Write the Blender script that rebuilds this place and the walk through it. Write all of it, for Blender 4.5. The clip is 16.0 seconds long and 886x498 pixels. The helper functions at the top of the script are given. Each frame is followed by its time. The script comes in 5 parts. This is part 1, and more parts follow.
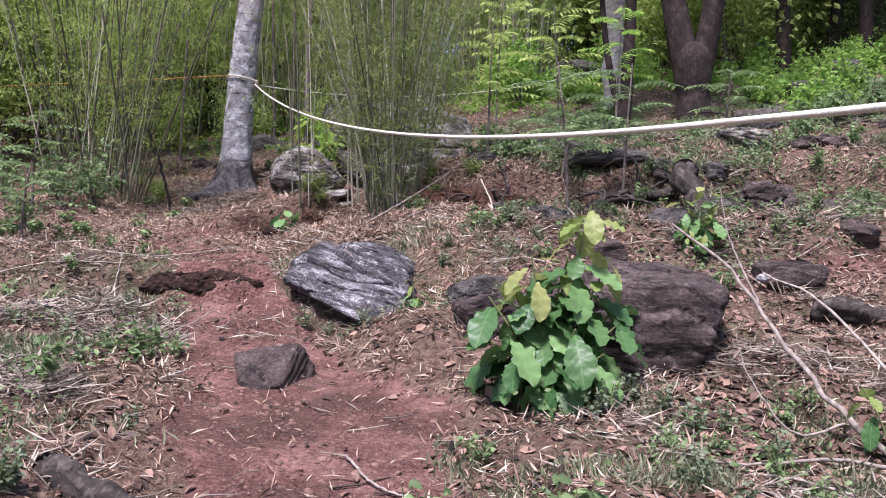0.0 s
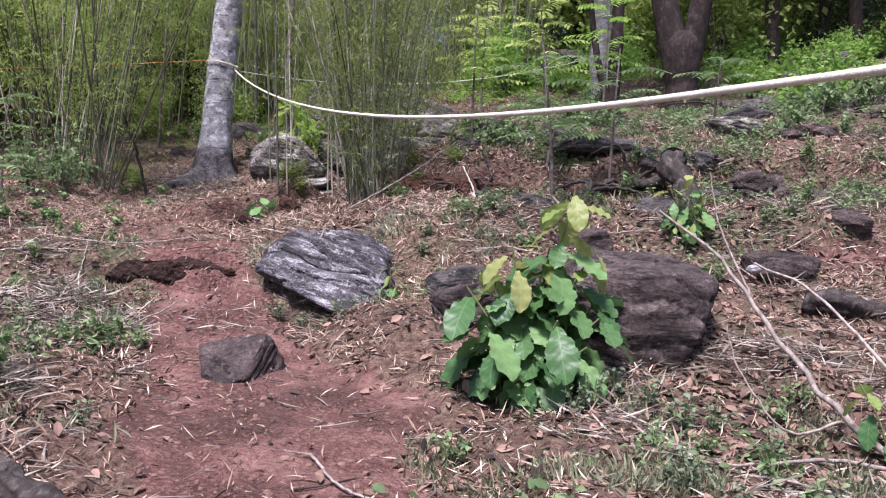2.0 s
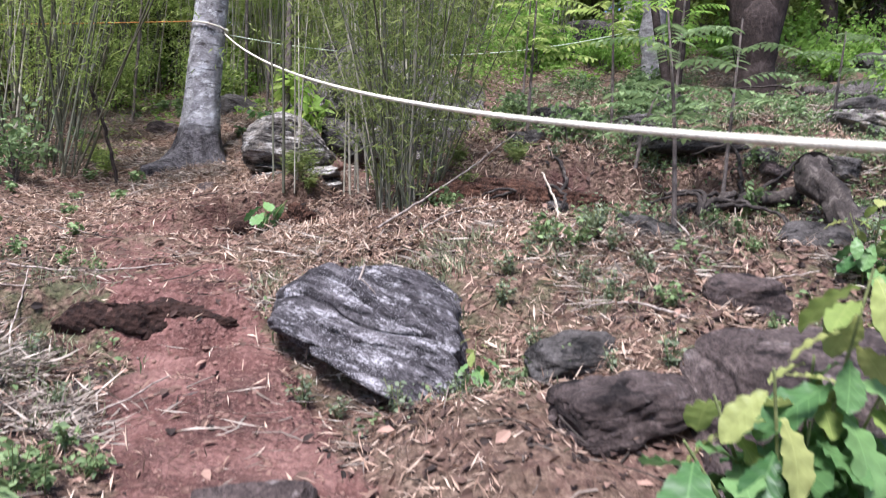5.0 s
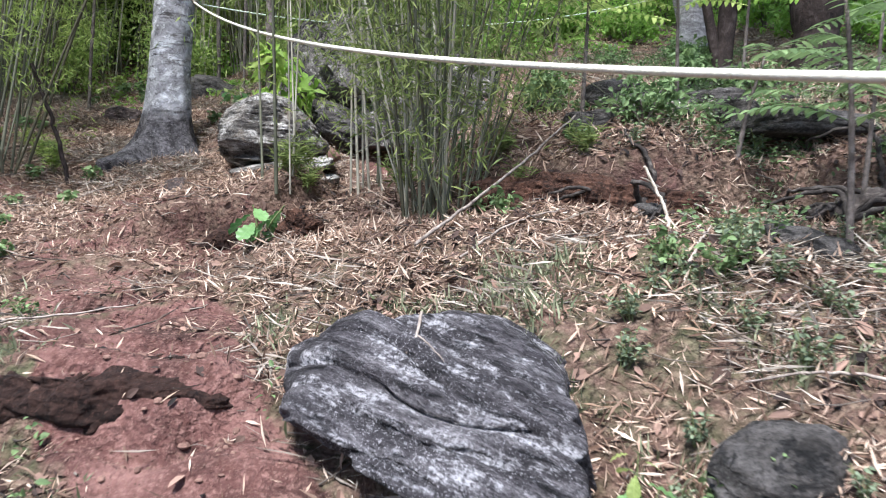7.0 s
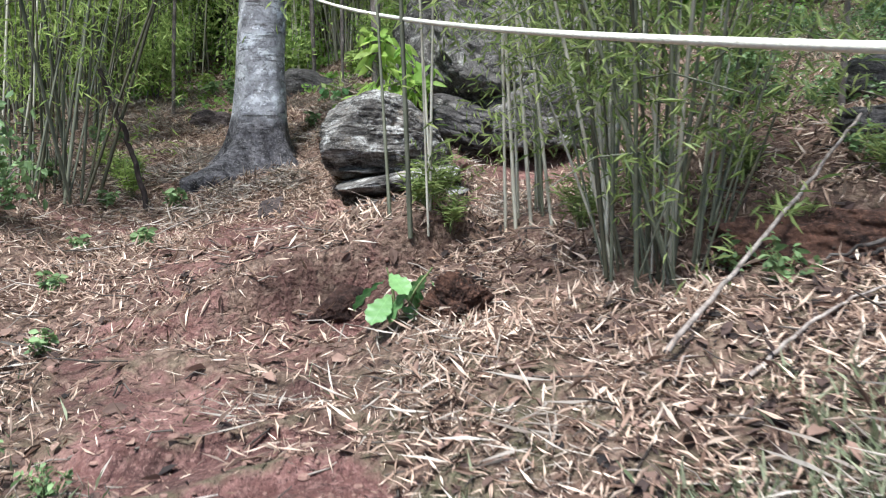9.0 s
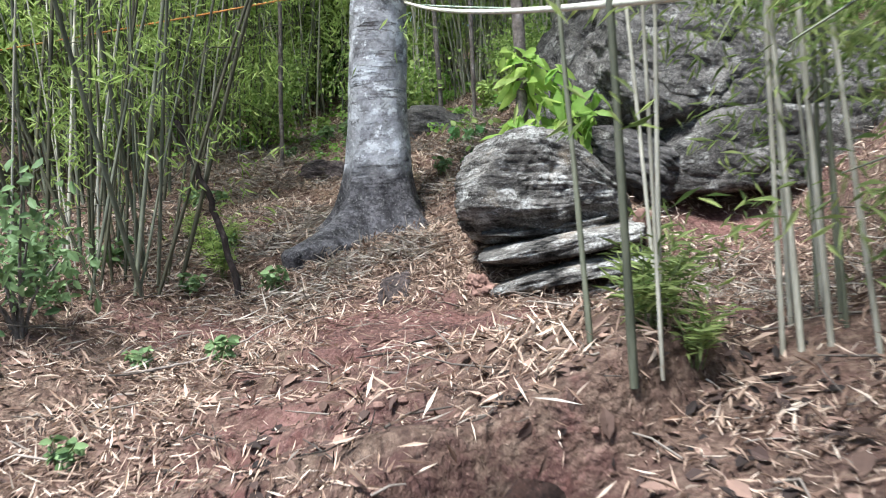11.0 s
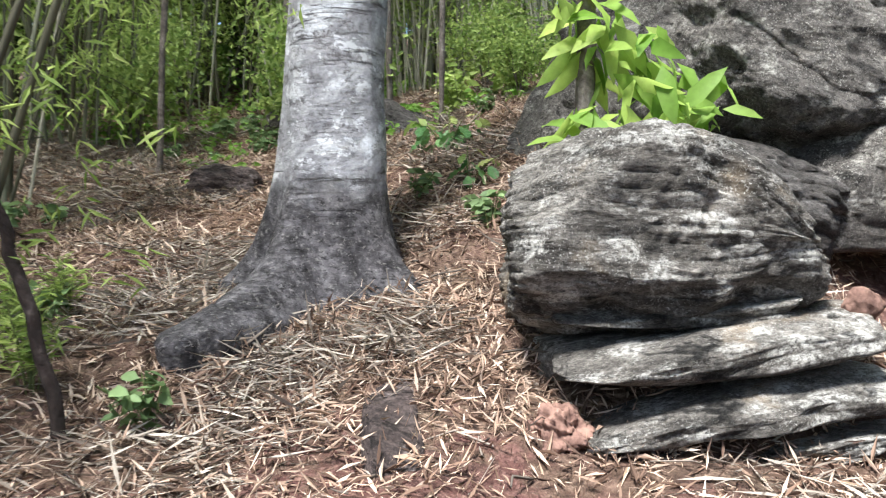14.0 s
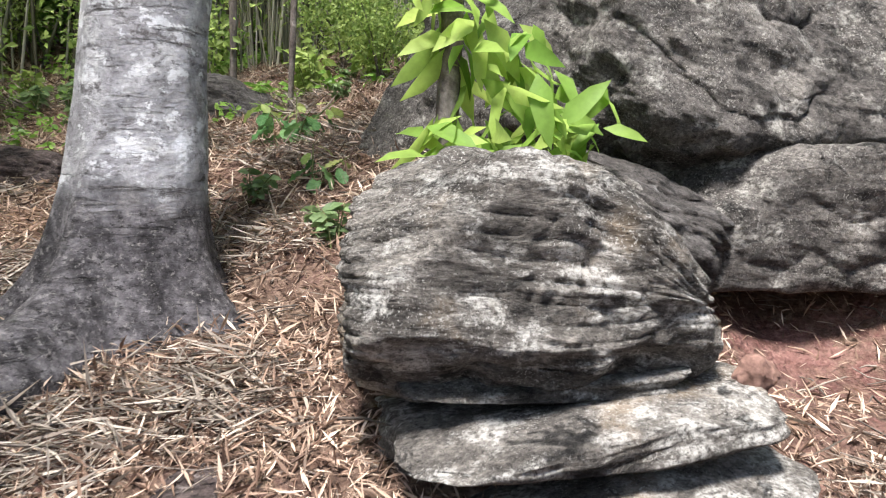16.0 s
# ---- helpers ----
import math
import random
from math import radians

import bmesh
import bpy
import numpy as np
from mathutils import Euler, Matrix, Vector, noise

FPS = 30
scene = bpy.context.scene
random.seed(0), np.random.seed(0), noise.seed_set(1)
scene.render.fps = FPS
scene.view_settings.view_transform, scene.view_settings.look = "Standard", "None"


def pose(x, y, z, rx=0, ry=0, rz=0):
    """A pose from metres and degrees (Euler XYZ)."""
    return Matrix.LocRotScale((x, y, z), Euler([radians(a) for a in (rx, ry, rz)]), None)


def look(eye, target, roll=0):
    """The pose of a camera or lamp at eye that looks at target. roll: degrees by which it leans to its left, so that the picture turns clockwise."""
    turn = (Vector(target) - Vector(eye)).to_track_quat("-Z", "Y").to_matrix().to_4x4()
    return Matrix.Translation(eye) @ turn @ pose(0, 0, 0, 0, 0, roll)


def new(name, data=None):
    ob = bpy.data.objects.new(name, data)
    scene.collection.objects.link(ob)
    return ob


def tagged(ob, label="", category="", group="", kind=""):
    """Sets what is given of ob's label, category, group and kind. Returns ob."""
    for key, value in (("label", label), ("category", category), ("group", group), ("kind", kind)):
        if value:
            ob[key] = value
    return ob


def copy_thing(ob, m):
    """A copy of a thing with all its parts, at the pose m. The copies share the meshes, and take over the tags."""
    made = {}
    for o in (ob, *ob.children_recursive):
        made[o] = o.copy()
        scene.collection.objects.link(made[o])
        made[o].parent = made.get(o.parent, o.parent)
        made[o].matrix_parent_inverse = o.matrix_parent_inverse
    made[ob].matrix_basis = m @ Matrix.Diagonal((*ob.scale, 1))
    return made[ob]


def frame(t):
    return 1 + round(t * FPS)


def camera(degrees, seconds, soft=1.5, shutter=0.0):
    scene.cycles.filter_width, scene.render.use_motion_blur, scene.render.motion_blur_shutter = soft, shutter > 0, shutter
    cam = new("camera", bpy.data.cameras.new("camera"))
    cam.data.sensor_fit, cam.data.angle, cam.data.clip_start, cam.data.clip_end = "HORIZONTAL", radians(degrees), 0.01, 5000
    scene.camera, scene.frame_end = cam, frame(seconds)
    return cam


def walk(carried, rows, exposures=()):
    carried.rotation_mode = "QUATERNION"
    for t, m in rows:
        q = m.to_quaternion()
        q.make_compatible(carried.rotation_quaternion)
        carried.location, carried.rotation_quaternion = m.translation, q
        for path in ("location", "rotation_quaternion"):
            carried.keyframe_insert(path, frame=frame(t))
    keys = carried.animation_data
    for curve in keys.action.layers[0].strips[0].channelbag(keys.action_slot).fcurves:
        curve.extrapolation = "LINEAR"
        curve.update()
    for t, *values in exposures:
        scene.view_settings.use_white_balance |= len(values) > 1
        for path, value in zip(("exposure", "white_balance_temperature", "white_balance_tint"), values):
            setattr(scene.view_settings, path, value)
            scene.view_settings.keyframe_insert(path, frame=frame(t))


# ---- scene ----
cam = camera(56.0, 16.0, 1.1, 0.4)
PATH = [
    (0, (0.092, 0.247, 1.25), (0.066, 2.246, 1.2), 0.8),
    (0.5, (0.084, 0.253, 1.236), (0.059, 2.252, 1.181), 0.8),
    (1, (0.089, 0.329, 1.248), (0.074, 2.328, 1.186), 0.9),
    (1.5, (0.166, 0.445, 1.245), (0.161, 2.444, 1.18), 1.1),
    (2, (0.155, 0.514, 1.207), (0.16, 2.513, 1.141), 1.2),
    (2.5, (0.301, 0.721, 1.06), (0.318, 2.72, 0.994), 1.3),
    (3, (0.345, 1.079, 1.16), (0.367, 3.077, 1.086), 1.3),
    (3.5, (0.115, 1.486, 1.208), (0.132, 3.485, 1.128), 1.5),
    (4, (-0.074, 1.907, 1.365), (-0.069, 3.906, 1.28), 1.4),
    (4.5, (-0.286, 2.336, 1.337), (-0.278, 4.332, 1.22), 1.5),
    (5, (-0.527, 2.619, 1.574), (-0.468, 4.614, 1.439), 2.4),
    (5.2, (-0.646, 2.691, 1.682), (-0.552, 4.685, 1.546), 2.9),
    (7.3, (-0.978, 4.689, 1.66), (-0.858, 6.677, 1.48), 1.4),
    (7.5, (-0.988, 4.908, 1.724), (-0.913, 6.898, 1.538), 0.9),
    (8, (-1.208, 5.347, 1.733), (-1.244, 7.339, 1.549), -0.2),
    (8.5, (-1.312, 5.798, 1.902), (-1.391, 7.786, 1.7), -0.6),
    (9, (-1.474, 6.201, 1.954), (-1.563, 8.187, 1.732), -0.7),
    (9.5, (-1.55, 6.572, 2.089), (-1.65, 8.556, 1.851), -1.0),
    (10, (-1.603, 6.91, 2.181), (-1.801, 8.888, 1.964), -2.0),
    (10.2, (-1.665, 7.146, 2.224), (-1.944, 9.117, 2.028), -2.6),
    (12.3, (-2.313, 9.498, 2.006), (-2.729, 11.451, 1.904), -3.6),
    (12.5, (-2.378, 9.678, 2.073), (-2.74, 11.642, 1.97), -3.2),
    (13, (-2.605, 10.313, 2.372), (-2.893, 12.289, 2.266), -2.6),
    (13.5, (-2.803, 10.628, 2.363), (-3.023, 12.613, 2.262), -1.8),
    (14, (-3.077, 10.913, 2.267), (-3.165, 12.908, 2.162), -0.5),
    (14.5, (-3.147, 11.074, 2.411), (-3.053, 13.067, 2.279), 0.9),
    (15, (-3.134, 11.2, 2.429), (-2.938, 13.185, 2.284), 1.8),
    (15.5, (-3.05, 11.33, 2.456), (-2.815, 13.31, 2.298), 2.1),
    (16, (-2.977, 11.571, 2.481), (-2.738, 13.549, 2.309), 1.9),
]
walk(cam, [(t, look(eye, target, roll)) for t, eye, target, roll in PATH],
     [(0, 1.85, 5950, 26), (3.5, 1.95, 5900, 26), (5, 2.09, 5860, 19), (8, 2.16, 5740, 8), (10, 2.2, 5680, 6), (13, 2.57, 5900, 6), (16, 2.6, 6270, 12)])

# ---- light ----
SUN_EL, SUN_AZ = radians(66), radians(205)
world = bpy.data.worlds.new("sky")
scene.world = world
world.use_nodes = True
wn = world.node_tree
sky = wn.nodes.new("ShaderNodeTexSky")
sky.sky_type, sky.sun_disc = "NISHITA", False
sky.sun_elevation, sky.sun_rotation = SUN_EL, SUN_AZ
sky.air_density, sky.dust_density, sky.ozone_density = 1.0, 2.0, 1.5
bg = wn.nodes["Background"]
bg.inputs[1].default_value = 0.047
wn.links.new(sky.outputs[0], bg.inputs[0])
sun_data = bpy.data.lights.new("sun", "SUN")
sun_data.energy, sun_data.angle, sun_data.color = 2.6, radians(14), (1.0, 0.96, 0.9)
sun = new("sun", sun_data)
sun.matrix_world = look((0, 0, 30), (30 * -math.sin(SUN_AZ) / math.tan(SUN_EL), -30 * math.cos(SUN_AZ) / math.tan(SUN_EL), 0))

# ---- helpers for shapes ----
rng = np.random.default_rng(7)


def ss(a, b, x):
    t = np.clip((x - a) / (b - a), 0, 1)
    return t * t * (3 - 2 * t)


def hash3(i, j, k):
    h = (i.astype(np.int64) * 374761393 + j.astype(np.int64) * 668265263 + k.astype(np.int64) * 2147483647) & 0xFFFFFFFF
    h = ((h ^ (h >> 13)) * 1274126177) & 0xFFFFFFFF
    h = ((h ^ (h >> 16)) * 2246822519) & 0xFFFFFFFF
    return ((h ^ (h >> 15)) & 0xFFFFFF) / float(0xFFFFFF) * 2 - 1


def vnoise(p):
    """Value noise in -1..1 of an (n, 3) array."""
    i = np.floor(p).astype(np.int64)
    f = p - i
    f = f * f * (3 - 2 * f)
    r = 0
    for a in (0, 1):
        for b in (0, 1):
            for c in (0, 1):
                w = (f[:, 0] if a else 1 - f[:, 0]) * (f[:, 1] if b else 1 - f[:, 1]) * (f[:, 2] if c else 1 - f[:, 2])
                r = r + w * hash3(i[:, 0] + a, i[:, 1] + b, i[:, 2] + c)
    return r


def fbm(p, octaves=4):
    r, a = 0, 1.0
    for o in range(octaves):
        r = r + a * vnoise(p * 2 ** o + 17.3 * o)
        a *= 0.5
    return r


class Build:
    """Collects vertices and quads or triangles of one mesh."""

    def __init__(self):
        self.v, self.f, self.n = [], [], 0

    def add(self, verts, faces):
        verts = np.asarray(verts, float).reshape(-1, 3)
        faces = np.asarray(faces, np.int64)
        self.v.append(verts)
        self.f.append(faces + self.n)
        self.n += len(verts)
        return self

    def mesh(self, name, smooth=True):
        me = bpy.data.meshes.new(name)
        v = np.concatenate(self.v)
        me.vertices.add(len(v))
        me.vertices.foreach_set("co", v.astype(np.float32).ravel())
        sizes = np.concatenate([np.full(len(f), f.shape[1]) for f in self.f])
        loops = np.concatenate([f.ravel() for f in self.f])
        me.loops.add(len(loops))
        me.loops.foreach_set("vertex_index", loops.astype(np.int32))
        me.polygons.add(len(sizes))
        me.polygons.foreach_set("loop_start", (np.cumsum(sizes) - sizes).astype(np.int32))
        me.update(calc_edges=True)
        me.polygons.foreach_set("use_smooth", np.full(len(sizes), smooth))
        me.validate()
        return me


def part(name, mesh, material, parent=None, label=""):
    ob = new(name, mesh)
    if not mesh.materials:
        mesh.materials.append(material)
    ob.parent = parent
    return tagged(ob, label)


def thing(name, at, label, category, group="", turn=0.0):
    ob = new(name)
    ob.empty_display_size = 0.1
    ob.matrix_basis = pose(*at, 0, 0, turn)
    return tagged(ob, label, category, group)


def tube(build, points, radii, sides=7, caps=True):
    p = np.asarray(points, float)
    n = len(p)
    r = np.broadcast_to(np.asarray(radii, float), (n,))
    t = np.gradient(p, axis=0)
    t /= np.linalg.norm(t, axis=1)[:, None] + 1e-9
    ref = np.array([1.0, 0, 0]) if abs(t[0, 0]) < 0.8 else np.array([0, 1.0, 0])
    rings = []
    for k in range(n):
        u = ref - t[k] * (ref @ t[k])
        u /= np.linalg.norm(u)
        ref = u
        w = np.cross(t[k], u)
        a = np.arange(sides) * 2 * math.pi / sides
        rings.append(p[k] + r[k] * (np.cos(a)[:, None] * u + np.sin(a)[:, None] * w))
    v = np.concatenate(rings)
    q = np.arange(sides)
    faces = [np.stack([k * sides + q, k * sides + (q + 1) % sides, (k + 1) * sides + (q + 1) % sides, (k + 1) * sides + q], 1) for k in range(n - 1)]
    build.add(v, np.concatenate(faces))
    if caps:
        for k, flip in ((0, True), (n - 1, False)):
            ring = rings[k]
            ids = np.stack([np.zeros(sides, int), 1 + q, 1 + (q + 1) % sides], 1)
            build.add(np.concatenate([[ring.mean(0)], ring]), ids[:, ::-1] if flip else ids)
    return build


def curve_points(keys, n=24):
    """A smooth line through a few key points."""
    k = np.asarray(keys, float)
    s = np.concatenate([[0], np.cumsum(np.linalg.norm(np.diff(k, axis=0), axis=1))])
    out = []
    for u in np.linspace(0, s[-1], n):
        i = min(max(np.searchsorted(s, u) - 1, 0), len(k) - 2)
        a, b = k[i], k[i + 1]
        h = s[i + 1] - s[i]
        ma = (k[min(i + 1, len(k) - 1)] - k[max(i - 1, 0)]) / (s[min(i + 1, len(k) - 1)] - s[max(i - 1, 0)])
        mb = (k[min(i + 2, len(k) - 1)] - k[i]) / (s[min(i + 2, len(k) - 1)] - s[i])
        f = (u - s[i]) / h
        out.append((2 * f ** 3 - 3 * f ** 2 + 1) * a + (f ** 3 - 2 * f ** 2 + f) * h * ma + (-2 * f ** 3 + 3 * f ** 2) * b + (f ** 3 - f ** 2) * h * mb)
    return np.array(out)


def unit(v):
    return v / (np.linalg.norm(v, axis=-1, keepdims=True) + 1e-9)


def blades(build, at, along, side, length, width, fold=0.2, droop=0.0):
    """Many narrow leaves, each of two triangles folded along its midrib."""
    along, side = unit(along), unit(side)
    up = np.cross(side, along)
    L, W = length[:, None], width[:, None]
    mid = at + along * L * 0.45 - up * L * droop * 0.2
    tip = at + along * L - up * L * droop
    a = mid + side * W * 0.5 + up * W * fold
    b = mid - side * W * 0.5 + up * W * fold
    v = np.stack([at, a, tip, b], 1).reshape(-1, 3)
    k = np.arange(len(at))[:, None] * 4
    build.add(v, np.concatenate([k + [0, 1, 2], k + [0, 2, 3]]))
    return build


def broad_leaves(build, at, along, side, length, width, droop=0.3):
    """Many oval leaves, six triangles each, cupped and drooping."""
    along, side = unit(along), unit(side)
    up = np.cross(side, along)
    L, W = length[:, None], width[:, None]

    def pt(s, w, h):
        return at + along * L * s + side * W * w + up * (W * h - L * droop * s * s)

    rows = [pt(0, 0, 0), pt(0.35, 0.5, 0.14), pt(0.35, 0, 0), pt(0.35, -0.5, 0.14), pt(0.75, 0.36, 0.1), pt(0.75, 0, 0), pt(0.75, -0.36, 0.1), pt(1, 0, 0)]
    v = np.stack(rows, 1).reshape(-1, 3)
    k = np.arange(len(at))[:, None] * 8
    build.add(v, np.concatenate([k + [0, 2, 1], k + [0, 3, 2], k + [4, 5, 7], k + [5, 6, 7]]))
    build.f.append(np.concatenate([k + [1, 2, 5, 4], k + [2, 3, 6, 5]]) + build.n - len(v))
    return build


def rand_units(n, flat=1.0):
    v = rng.normal(size=(n, 3))
    v[:, 2] *= flat
    return unit(v)


# ---- the lie of the land ----
def path_x(y):
    return np.interp(y, [-5, 0, 3.9, 5, 6, 7.3, 8.6, 10.3, 12, 14, 17], [0, -0.1, -0.45, -0.75, -1.2, -1.75, -2.3, -2.9, -3.2, -3.6, -5.0])


def path_half(y):
    return np.interp(y, [0, 4, 5, 6, 7.3, 9, 11, 13], [0.6, 0.6, 0.8, 0.62, 0.5, 0.6, 0.65, 0.4])


def profile(y):
    ky = [-60, -5, 0, 4, 5.4, 6.6, 7.3, 7.62, 7.78, 8.3, 9.4, 10.4, 11, 12, 13.4, 14, 15, 18, 22, 30, 60, 120]
    kz = [-4, -0.3, -0.1, 0.08, 0.21, 0.40, 0.54, 0.60, 0.76, 0.83, 0.97, 1.13, 1.2, 1.28, 1.42, 1.57, 1.85, 2.65, 3.6, 5.3, 12, 20]
    return sum(np.interp(y + d, ky, kz) for d in (-0.09, 0.0, 0.09)) / 3


def height(x, y):
    x, y = np.asarray(x, float), np.asarray(y, float)
    dx = x - path_x(np.clip(y, -5, 17))
    z = profile(y)
    bank = ss(3.5, 6.5, y) * (1 - 0.85 * ss(11.2, 12.6, y) * (1 - ss(14.2, 16, y)) * (1 - ss(-0.9, 0.6, x)))
    z = z + bank * (0.22 * ss(0.5, 1.2, dx) + (0.3 - 0.16 * ss(3, 4.5, dx) * (1 - ss(9, 11, y))) * ss(1.2, 2.8, dx) * ss(5.7, 7.0, y)) + 0.1 * np.clip(dx - 3, 0, 40) * ss(5, 11, y)
    z = z + 0.16 * ss(0.6, 1.5, -dx) * ss(1, 4, y) * (1 - ss(8, 11, y)) + 0.25 * ss(1.0, 2.0, -dx) * ss(10, 12.5, y)
    # hollows round the boulder and the outcrop
    z = z - 0.33 * np.exp(-((x + 0.4) / 0.6) ** 2 - ((y - 7.05) / 0.36) ** 2) - 0.13 * np.exp(-((x + 2.15) / 0.9) ** 2 - ((y - 13.5) / 0.5) ** 2)
    z = z - 0.38 * np.exp(-((x + 0.5) / 1.0) ** 4 - ((y - 15.3) / 0.75) ** 4)
    # the cut in the slope beside the bamboo, and the higher ground behind it
    edge = y - 9.82 + 0.2 * x + 0.12 * np.sin(x * 3.1)
    z = z + (0.3 * ss(0.0, 0.16, edge) + 0.12 * ss(0.1, 0.9, edge)) * ss(-0.6, -0.1, x) * bank - 0.06 * np.exp(-((edge + 0.12) / 0.16) ** 2) * ss(-0.5, 0, x) * (1 - ss(1.8, 2.6, x))
    # the lip of earth over the hollow by the path
    w = (1 - ss(-1.7, -1.4, x)) * ss(-3.4, -2.4, x) * (1 - ss(11.3, 12.8, y))
    z = z + 0.25 * w * ss(0, 0.1, y - 10.5 - 0.75 * (x + 2.2) + 0.05 * np.sin(x * 9)) - 0.2 * np.exp(-((x + 2.08) / 0.26) ** 2 - ((y - 10.36 - 0.6 * (x + 2.1)) / 0.2) ** 2)
    # the eroded ledge across the path
    w = (1 - ss(-1.75, -1.5, x)) * ss(-3.3, -2.8, x)
    edge = y - 7.72 - 0.1 * np.sin(x * 4.0) - 0.05 * np.sin(x * 11)
    z = z + w * (0.1 * ss(-0.05, 0.03, edge) * (1 - ss(0.03, 0.7, edge)) - 0.09 * np.exp(-((edge + 0.12) / 0.1) ** 2))
    return z


def rough(x, y):
    x, y = np.atleast_1d(x).astype(float), np.atleast_1d(y).astype(float)
    p = np.stack([x, y, 0 * x], 1)
    near = 1 / (1 + np.hypot(x, y - 8) / 30)
    dx = np.abs(x - path_x(np.clip(y, -5, 17))) / path_half(y)
    on = 1 - ss(0.6, 1.3, dx)
    saw = (y * 2.4 + 0.25 * x + 0.7 * vnoise(np.stack([x * 1.1, y * 0.9, 0 * x + 3], 1))) % 1.0
    steps = on * 0.085 * (ss(0, 0.22, saw) - saw) * ss(6.2, 7.6, y) * (1 - ss(12, 13, y))
    return (0.085 * fbm(p * 1.1, 3) * (1 - 0.75 * on) + 0.034 * fbm(p * 4 + 40, 4) * (1 - 0.5 * on)) * near + steps


def ground_z(x, y):
    z = height(np.atleast_1d(x), np.atleast_1d(y)) + rough(x, y)
    return z if np.ndim(x) else float(z[0])


def bare(x, y):
    """How far the red soil lies open, 0 to 1."""
    dx = np.abs(x - path_x(np.clip(y, -5, 17))) / path_half(y)
    edge = 0.25 * fbm(np.stack([x * 2.2, y * 2.2, 0 * x], 1), 3)
    b = 1 - ss(0.7, 1.25, dx + edge)
    band = (y * 2.4 + 0.25 * x + 0.7 * vnoise(np.stack([x * 1.1, y * 0.9, 0 * x + 3], 1))) % 1.0
    b = b * (1 - 0.75 * ss(7.9, 8.6, y) * (1 - ss(10.5, 11.5, y)) * np.exp(-((band - 0.3) / 0.16) ** 2) * ss(-0.3, 0.3, edge * 4 + 0.1))
    b = b * (1 - 0.45 * ss(8.4, 9.8, y)) * (1 - ss(13.6, 14.6, y))
    b = np.maximum(b, 0.85 * np.exp(-((x - 3.4) / 1.6) ** 2 - ((y - 7.0 - 0.1 * x) / 0.45) ** 2))
    b = np.maximum(b, 0.9 * np.exp(-((x + 2.1) / 1.0) ** 4 - ((y - 12.75) / 0.45) ** 2) * (0.8 + edge))
    b = np.maximum(b, (1.4 + edge) * np.exp(-((x + 2.4) / 1.3) ** 4 - ((y - 12.72 + 0.1 * (x + 2.4)) / 0.72) ** 4))
    b = np.maximum(b, (0.7 + edge) * np.exp(-((x + 3.15) / 0.35) ** 2 - ((y - 13.5) / 0.8) ** 2))
    b = np.maximum(b, (0.85 + edge) * np.exp(-((x + 4.4) / 0.7) ** 2 - ((y - 12.9) / 0.5) ** 2))
    b = np.maximum(b, (0.55 + edge) * np.exp(-((x + 0.6) / 1.2) ** 4 - ((y - 14.75) / 0.75) ** 4))
    b = np.maximum(b, 0.9 * np.exp(-((x + 2.05) / 0.3) ** 2 - ((y - 10.45) / 0.25) ** 2))
    b = np.maximum(b, 0.8 * np.exp(-((x - 0.4) / 0.8) ** 2 - ((y - 9.6) / 0.16) ** 2))
    return np.clip(b, 0, 1)


